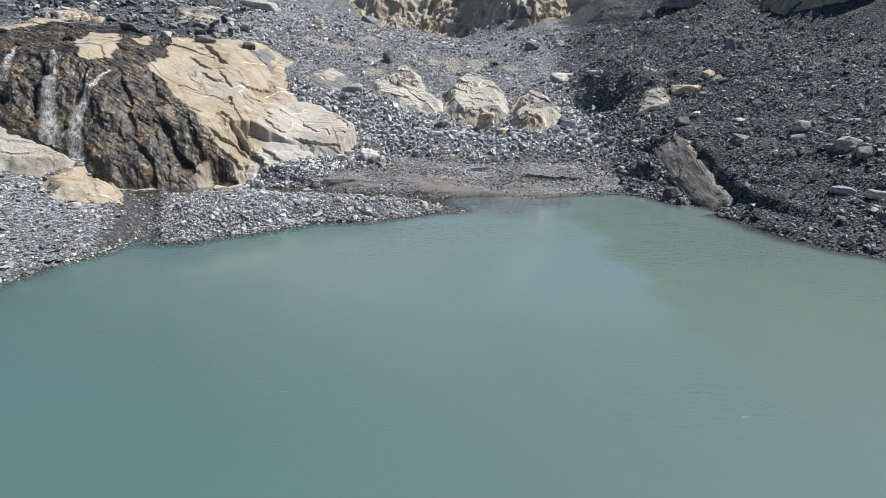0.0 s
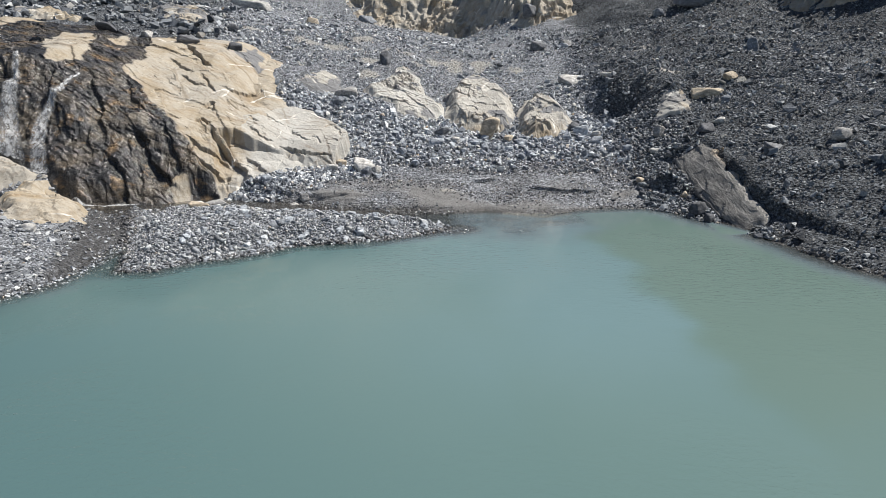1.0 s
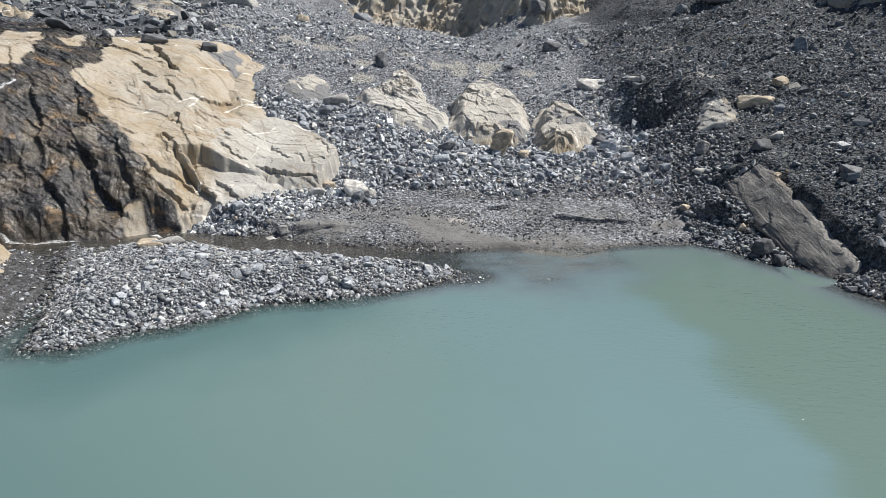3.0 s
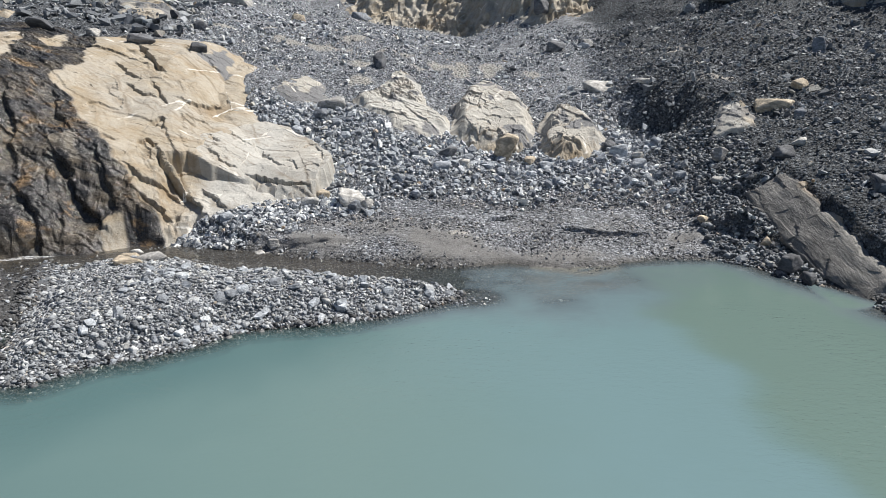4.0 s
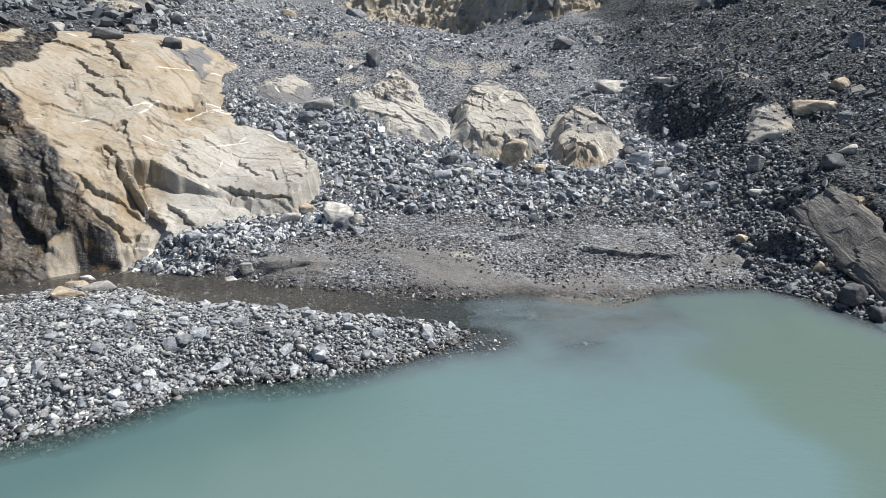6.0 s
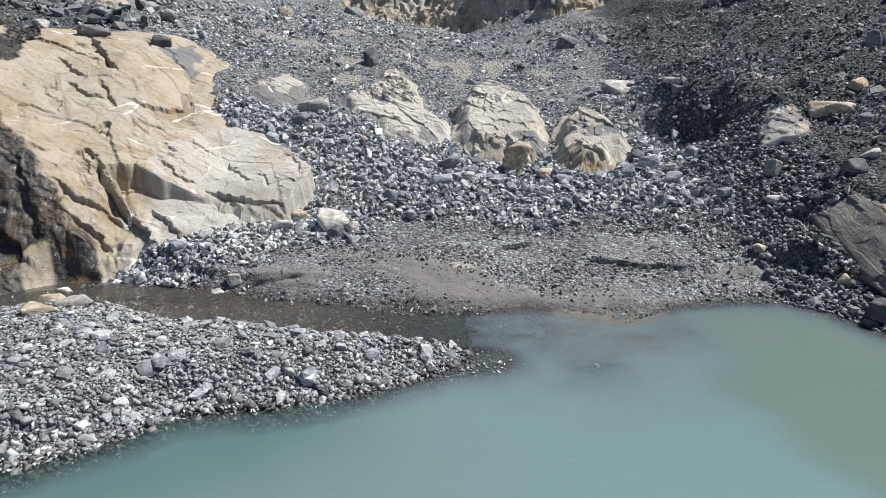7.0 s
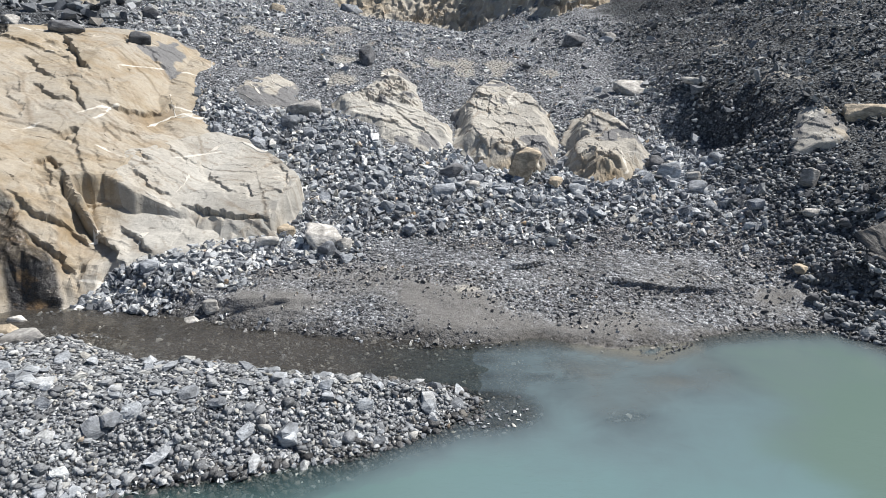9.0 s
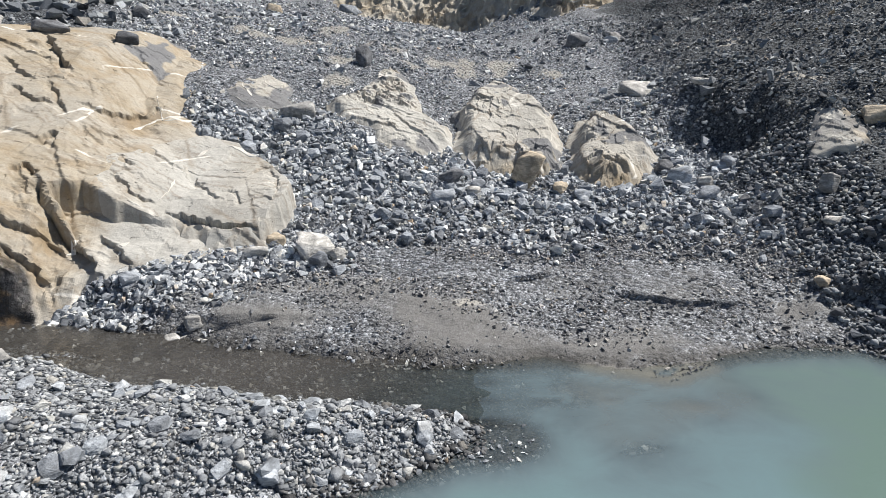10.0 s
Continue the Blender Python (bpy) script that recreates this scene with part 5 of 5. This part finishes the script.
def frames(rng, xs, ys, tilt):
    """Upright, long and short axes of stones lying on the slope."""
    e = 0.12
    gx_ = (land(xs + e, ys, False) - land(xs - e, ys, False)) / (2 * e)
    gy_ = (land(xs, ys + e, False) - land(xs, ys - e, False)) / (2 * e)
    n = np.stack([-gx_, -gy_, np.ones_like(gx_)], -1)
    n = n / np.linalg.norm(n, axis=1)[:, None] + rng.normal(0, tilt, (len(xs), 3))
    n /= np.linalg.norm(n, axis=1)[:, None]
    t = np.cross(n, rng.normal(size=(len(xs), 3)))
    t /= np.linalg.norm(t, axis=1)[:, None]
    return n, t, np.cross(n, t)


def strew(name, label, material, seed, jobs, shapes, flat=(0.4, 0.75), wide=(0.6, 0.95), tilt=0.22, sink=0.22, worn=False):
    """One sheet of many loose stones. jobs: (count, box, accept, smallest, largest)."""
    rng = np.random.default_rng(seed)
    got = [scatter(rng, *job) for job in jobs]
    xs, ys, size = (np.concatenate([g[k] for g in got]) for k in range(3))
    n, t, b = frames(rng, xs, ys, tilt)
    zs = land(xs, ys)
    thick, breadth = rng.uniform(*flat, len(xs)), rng.uniform(*wide, len(xs))
    kind = rng.integers(0, len(shapes), len(xs))
    verts, faces, count = [], [], 0
    for k, (v, f) in enumerate(shapes):
        m = np.nonzero(kind == k)[0]
        if not len(m):
            continue
        p = (v[None, :, 0, None] * t[m, None] + v[None, :, 1, None] * b[m, None] * breadth[m, None, None] + v[None, :, 2, None] * n[m, None] * thick[m, None, None]) * size[m, None, None]
        c = np.stack([xs[m], ys[m], zs[m]], -1) + n[m] * (size[m] * thick[m] * (0.5 - sink))[:, None]
        p = p + c[:, None]
        verts.append(p.reshape(-1, 3))
        faces.append((f[None] + (count + np.arange(len(m)) * len(v))[:, None, None]).reshape(-1, 3))
        count += len(m) * len(v)
    ob = mesh_object(name, np.concatenate(verts), np.concatenate(faces), material, None, label, None, worn)
    return tagged(ob, "", "gravel", "", "stuff")


def bare(x, y, off=0.0):
    """1 where no bedrock lies."""
    d = np.full(np.shape(x), -1e9)
    for r in ROCKS:
        d = np.maximum(d, inside(x, y, r))
    return d < off


def on_bar(x, y):
    return (inside(x, y, BAR) + 0.15 * grain(x, y, 0.6, 201) > -0.1) * 1.0


def on_rim(x, y):
    d = inside(x, y, BAR) + 0.12 * grain(x, y, 0.5, 210)
    return ((d > -0.55) & (d < 0.13) & (y < 25.2)) * (1 - 0.8 * ramp(-d, 0.15, 0.55))


def on_left(x, y):
    return ((inside(x, y, LAKE) < 0.05) & (along(x, y, BRANCH)[0] > 0.75) & (along(x, y, STREAM)[0] > 0.8) & (x < -10.2) & (y < 28) & bare(x, y, 0.1)) * 1.0


def on_cobbles(x, y):
    wob = 0.8 * grain(x, y, 1.5, 202) + 0.34 * np.clip(-x - 2, 0, 7)
    return ((y < 37.8) & (x < 9.0 + 0.6 * grain(x, y, 1.0, 211)) & bare(x, y, 0.05)) * ramp(y + wob, 30.3, 34.6) * np.clip(0.8 + 0.5 * grain(x, y, 1.2, 203), 0.1, 1)


def on_fan(x, y):
    band = np.clip(0.4 + 0.9 * grain(x * 0.5, y, 0.8, 204), 0.02, 1) * (0.35 + 0.65 * ramp(y, 29, 31))
    return ((inside(x, y, LAKE) < 0.3) & (along(x, y, STREAM)[0] > 0.5) & (y > 26) & (y < 35.0) & bare(x, y)) * band


SLAB_BED = [(10.35, 29.9), (11.9, 30.0), (12.0, 23.5), (10.6, 23.5)]


def on_moraine(x, y):
    return ((x > 8.6 + 0.5 * grain(x, y, 1.5, 205)) & (inside(x, y, LAKE) < 0.02) & (inside(x, y, SLAB_BED) < 0) & bare(x, y)) * np.clip(0.7 + 0.5 * grain(x, y, 1.8, 206), 0.2, 1)


def on_scree(x, y):
    return ((y > 36.5) & (x < 9.5) & (x > -14.5 - 0.25 * (y - 42)) & bare(x, y, 0.1)) * np.clip(0.6 + 0.7 * grain(x, y, 2.5, 207), 0.12, 1) * (1 - 0.85 * pale_at(x, y))


def on_ledges(x, y):
    return ((y > 38) & (x < -13.5 - 0.25 * (y - 42)) & bare(x, y, 0.1)) * np.clip(0.6 + 0.7 * grain(x, y, 2.5, 209), 0.1, 1)


def on_gully(x, y):
    return ((inside(x, y, LAKE) < 0.15) & (inside(x, y, SLAB_BED) < 0) & (inside(x, y, [(8.6, 27.4), (8.8, 31), (8.4, 34.5), (10.4, 36), (11.6, 33), (10.6, 29), (11.2, 22.5), (10.6, 22.8)]) > -0.1)) * 1.0


def on_bank(x, y):
    edge = -inside(x, y, MASSIF)
    return ((edge > -0.35) & (along(x, y, STREAM)[0] > 0.6)) * (1 - ramp(edge + 0.5 * grain(x, y, 0.8, 208), 0.6, 1.9))


def in_shallows(x, y):
    d = -land(x, y, False)
    return ((d > -0.05) & (d < 0.35) & (x < 4)) * (1 - ramp(d, 0.02, 0.35)) * 0.8 * np.where((x > -1) & (y > 24.3), 0.25 * (x < 1.2), 1.0)


def in_stream(x, y):
    return ((along(x, y, STREAM)[0] < 1.1) | (along(x, y, BRANCH)[0] < 0.9)) * 0.6 * (x < -2.2)


BAR_BOX, FAN_BOX = (-12.4, 19.4, 0.4, 27.6), (-9, 29, 10.4, 38.2)
strew("bar_gravel", "light grey platy stones heaped on the gravel bar", STONES_PALE, 11, [
    (19000, BAR_BOX, on_bar, 0.04, 0.11), (8500, BAR_BOX, on_bar, 0.08, 0.18), (900, BAR_BOX, on_bar, 0.14, 0.30)], SMALL, (0.28, 0.55), (0.55, 0.95), 0.22, 0.15, True)
strew("rim_stones", "dark wet stones along the edge of the gravel bar", STONES_WET, 26, [
    (2400, BAR_BOX, on_rim, 0.05, 0.15), (350, BAR_BOX, on_rim, 0.12, 0.26)], SMALL, (0.3, 0.6), (0.55, 0.95), 0.22, 0.10, True)
strew("left_bank_gravel", "light grey stones on the bank below the falls", STONES_PALE, 12, [
    (8000, (-22, 14, -10.2, 28), on_left, 0.05, 0.15), (2200, (-22, 14, -10.2, 28), on_left, 0.13, 0.36)], TINY, (0.3, 0.6))
strew("fan_cobbles", "blue-grey cobbles heaped below the bedrock knobs", STONES, 13, [
    (11500, FAN_BOX, on_cobbles, 0.06, 0.17), (5600, FAN_BOX, on_cobbles, 0.13, 0.30), (520, FAN_BOX, on_cobbles, 0.24, 0.46)], SMALL, (0.45, 0.85), (0.55, 0.95), 0.3, 0.15)
strew("bank_cobbles", "grey cobbles banked up between the bedrock and the stream", STONES, 24, [
    (3200, (-11, 28, -3.5, 32), on_bank, 0.06, 0.18), (900, (-11, 28, -3.5, 32), on_bank, 0.14, 0.34)], SMALL, (0.4, 0.8), (0.55, 0.95), 0.3, 0.15)
strew("fan_gravel", "fine dark gravel over silt on the fan", STONES_FAN, 14, [
    (15000, (-9, 25.5, 9.6, 35), on_fan, 0.03, 0.09), (8000, (-9, 25.5, 9.6, 35), on_fan, 0.05, 0.14), (900, (-9, 26, 9.6, 32), on_fan, 0.1, 0.22)], TINY)
strew("moraine_gravel", "dark rough gravel of the moraine slope", STONES_DARK, 15, [
    (22000, (8.5, 15, 22, 38), on_moraine, 0.05, 0.16), (13000, (8.5, 34, 30, 60), on_moraine, 0.08, 0.24), (5200, (8.5, 15, 28, 56), on_moraine, 0.14, 0.36), (330, (9, 17, 28, 58), on_moraine, 0.3, 0.7)], TINY, (0.45, 0.85), (0.6, 0.95), 0.4, 0.12)
strew("scree_gravel", "grey gravel and cobbles of the upper scree", STONES, 16, [
    (17000, (-24, 36, 9.5, 50), on_scree, 0.07, 0.20), (8000, (-24, 46, 16, 72), on_scree, 0.10, 0.30), (900, (-24, 37, 10, 62), on_scree, 0.25, 0.6), (2500, (-40, 48, -10, 100), on_scree, 0.15, 0.5)], TINY, (0.4, 0.8))
strew("ledge_rubble", "dark blocky rubble on the ledges above the falls", STONES_DARK, 25, [
    (4500, (-34, 38, -13, 75), on_ledges, 0.10, 0.35), (700, (-30, 38.5, -13, 56), on_ledges, 0.3, 0.9)], SMALL, (0.4, 0.8), (0.6, 0.95), 0.35, 0.15)
strew("gully_stones", "dark cobbles in the gully beside the slab", STONES_DARK, 17, [
    (3000, (8.2, 22, 11.8, 36.2), on_gully, 0.08, 0.24)], SMALL, (0.5, 0.85), (0.6, 0.95), 0.3, 0.15, True)
strew("shallows_stones", "stones under shallow water along the bar", STONES, 18, [
    (3000, (-12.5, 15, 4, 27.6), in_shallows, 0.05, 0.15), (800, (-14, 19.5, 1, 28.6), in_stream, 0.05, 0.2)], TINY)


# ---- waterfalls ----
def fall(line, start, end, seed, label, up=0.07):
    """White water down the rock along a line in plan: a band that follows the rock and widens."""
    pts = [Vector((x, y, 0)) for x, y in line]
    path = []
    for a, b in zip(pts, pts[1:]):
        for k in range(14):
            path.append(a.lerp(b, k / 14))
    path.append(pts[-1])
    rng = np.random.default_rng(seed)
    across = 9
    spots, body = [], []
    for i, p in enumerate(path):
        w = start + (end - start) * i / (len(path) - 1)
        for j in range(across):
            s = j / (across - 1) - 0.5
            x = p.x + s * w * (1 + 0.25 * float(grain(np.array(i * 0.35), np.array(s * 3.0), 1.0, seed)))
            y = p.y + 0.1 * s * w
            spots.append((x, y))
            body.append(max(0.0, 1 - (2 * abs(s)) ** 2.2))
    low = land(np.array([q[0] for q in spots]), np.array([q[1] for q in spots]))
    v = np.array([[x, y - 0.05, rock_at(x, y, z) + up + 0.03 * float(rng.random())] for (x, y), z in zip(spots, low)]).reshape(len(path), across, 3)
    for _ in range(2):
        v[1:-1, :, 2] = np.maximum(v[1:-1, :, 2], (v[:-2, :, 2] + v[2:, :, 2]) / 2)
    ob = mesh_object("waterfall", v.reshape(-1, 3), sheet_faces(across, len(path)), FOAM, None, label, {"body": body}, True)
    return tagged(ob, "", "waterfall", "waterfalls")


fall([(-19.4, 31.5), (-18.85, 30.45), (-18.7, 29.95), (-18.5, 29.3), (-18.2, 28.3), (-17.7, 27.3)], 0.15, 1.0, 1, "white water falling over dark wet rock")
fall([(-16.7, 31.4), (-16.8, 30.2), (-16.7, 29.4), (-17.0, 28.7), (-16.9, 27.85), (-16.4, 27.0)], 0.14, 0.8, 2, "thin white cascade sliding across wet rock")
fall([(-21.2, 31.5), (-20.8, 30.5), (-20.65, 30.0), (-20.4, 29.0)], 0.12, 0.5, 3, "narrow white fall in a rock cleft")
fall([(-14.85, 26.5), (-14.35, 26.4), (-13.7, 26.4), (-12.9, 26.9)], 0.5, 1.0, 4, "foaming cascade running into the stream", 0.22)

# ---- single stones on the gravel bar, nearest the water ----
LOOSE_MESHES = []
for k, (sv_, sf_) in enumerate(stone_shapes(3, 14, 18)):
    me = bpy.data.meshes.new("stone")
    me.from_pydata(sv_.tolist(), [], sf_.tolist())
    me.materials.append(LOOSE)
    LOOSE_MESHES.append(me)
DARK_MESHES = []
for me in LOOSE_MESHES:
    twin = me.copy()
    twin.materials[0] = BOULDER["dark"]
    DARK_MESHES.append(twin)
GREY_MESHES = []
for me in LOOSE_MESHES:
    twin = me.copy()
    twin.materials[0] = BOULDER["grey"]
    GREY_MESHES.append(twin)


def single_stones(seed, count, box, accept, low, high, power, meshes, flat):
    """Stones that can be picked out one by one, each its own object on the ground."""
    rng = np.random.default_rng(seed)
    lx, ly, ls = scatter(rng, count, box, accept, low, high, power)
    ln, lt, lb = frames(rng, lx, ly, 0.25)
    lz = land(lx, ly)
    for k in range(len(lx)):
        ob = new("stone", meshes[k % len(meshes)])
        thick, breadth = rng.uniform(*flat), rng.uniform(0.6, 0.95)
        m = Matrix((lt[k] * ls[k], lb[k] * ls[k] * breadth, ln[k] * ls[k] * thick)).transposed().to_4x4()
        m.translation = Vector((lx[k], ly[k], lz[k])) + Vector(ln[k]) * float(ls[k] * thick * 0.30)
        ob.parent = ground
        ob.matrix_world = m


single_stones(21, 300, (-8.5, 20.3, 0, 25.4), on_bar, 0.12, 0.42, 2.6, LOOSE_MESHES, (0.3, 0.6))
single_stones(22, 290, FAN_BOX, on_cobbles, 0.2, 0.58, 2.4, GREY_MESHES, (0.45, 0.8))
single_stones(23, 60, (8.2, 22, 11.8, 36.2), on_gully, 0.22, 0.4, 1.8, DARK_MESHES, (0.45, 0.8))
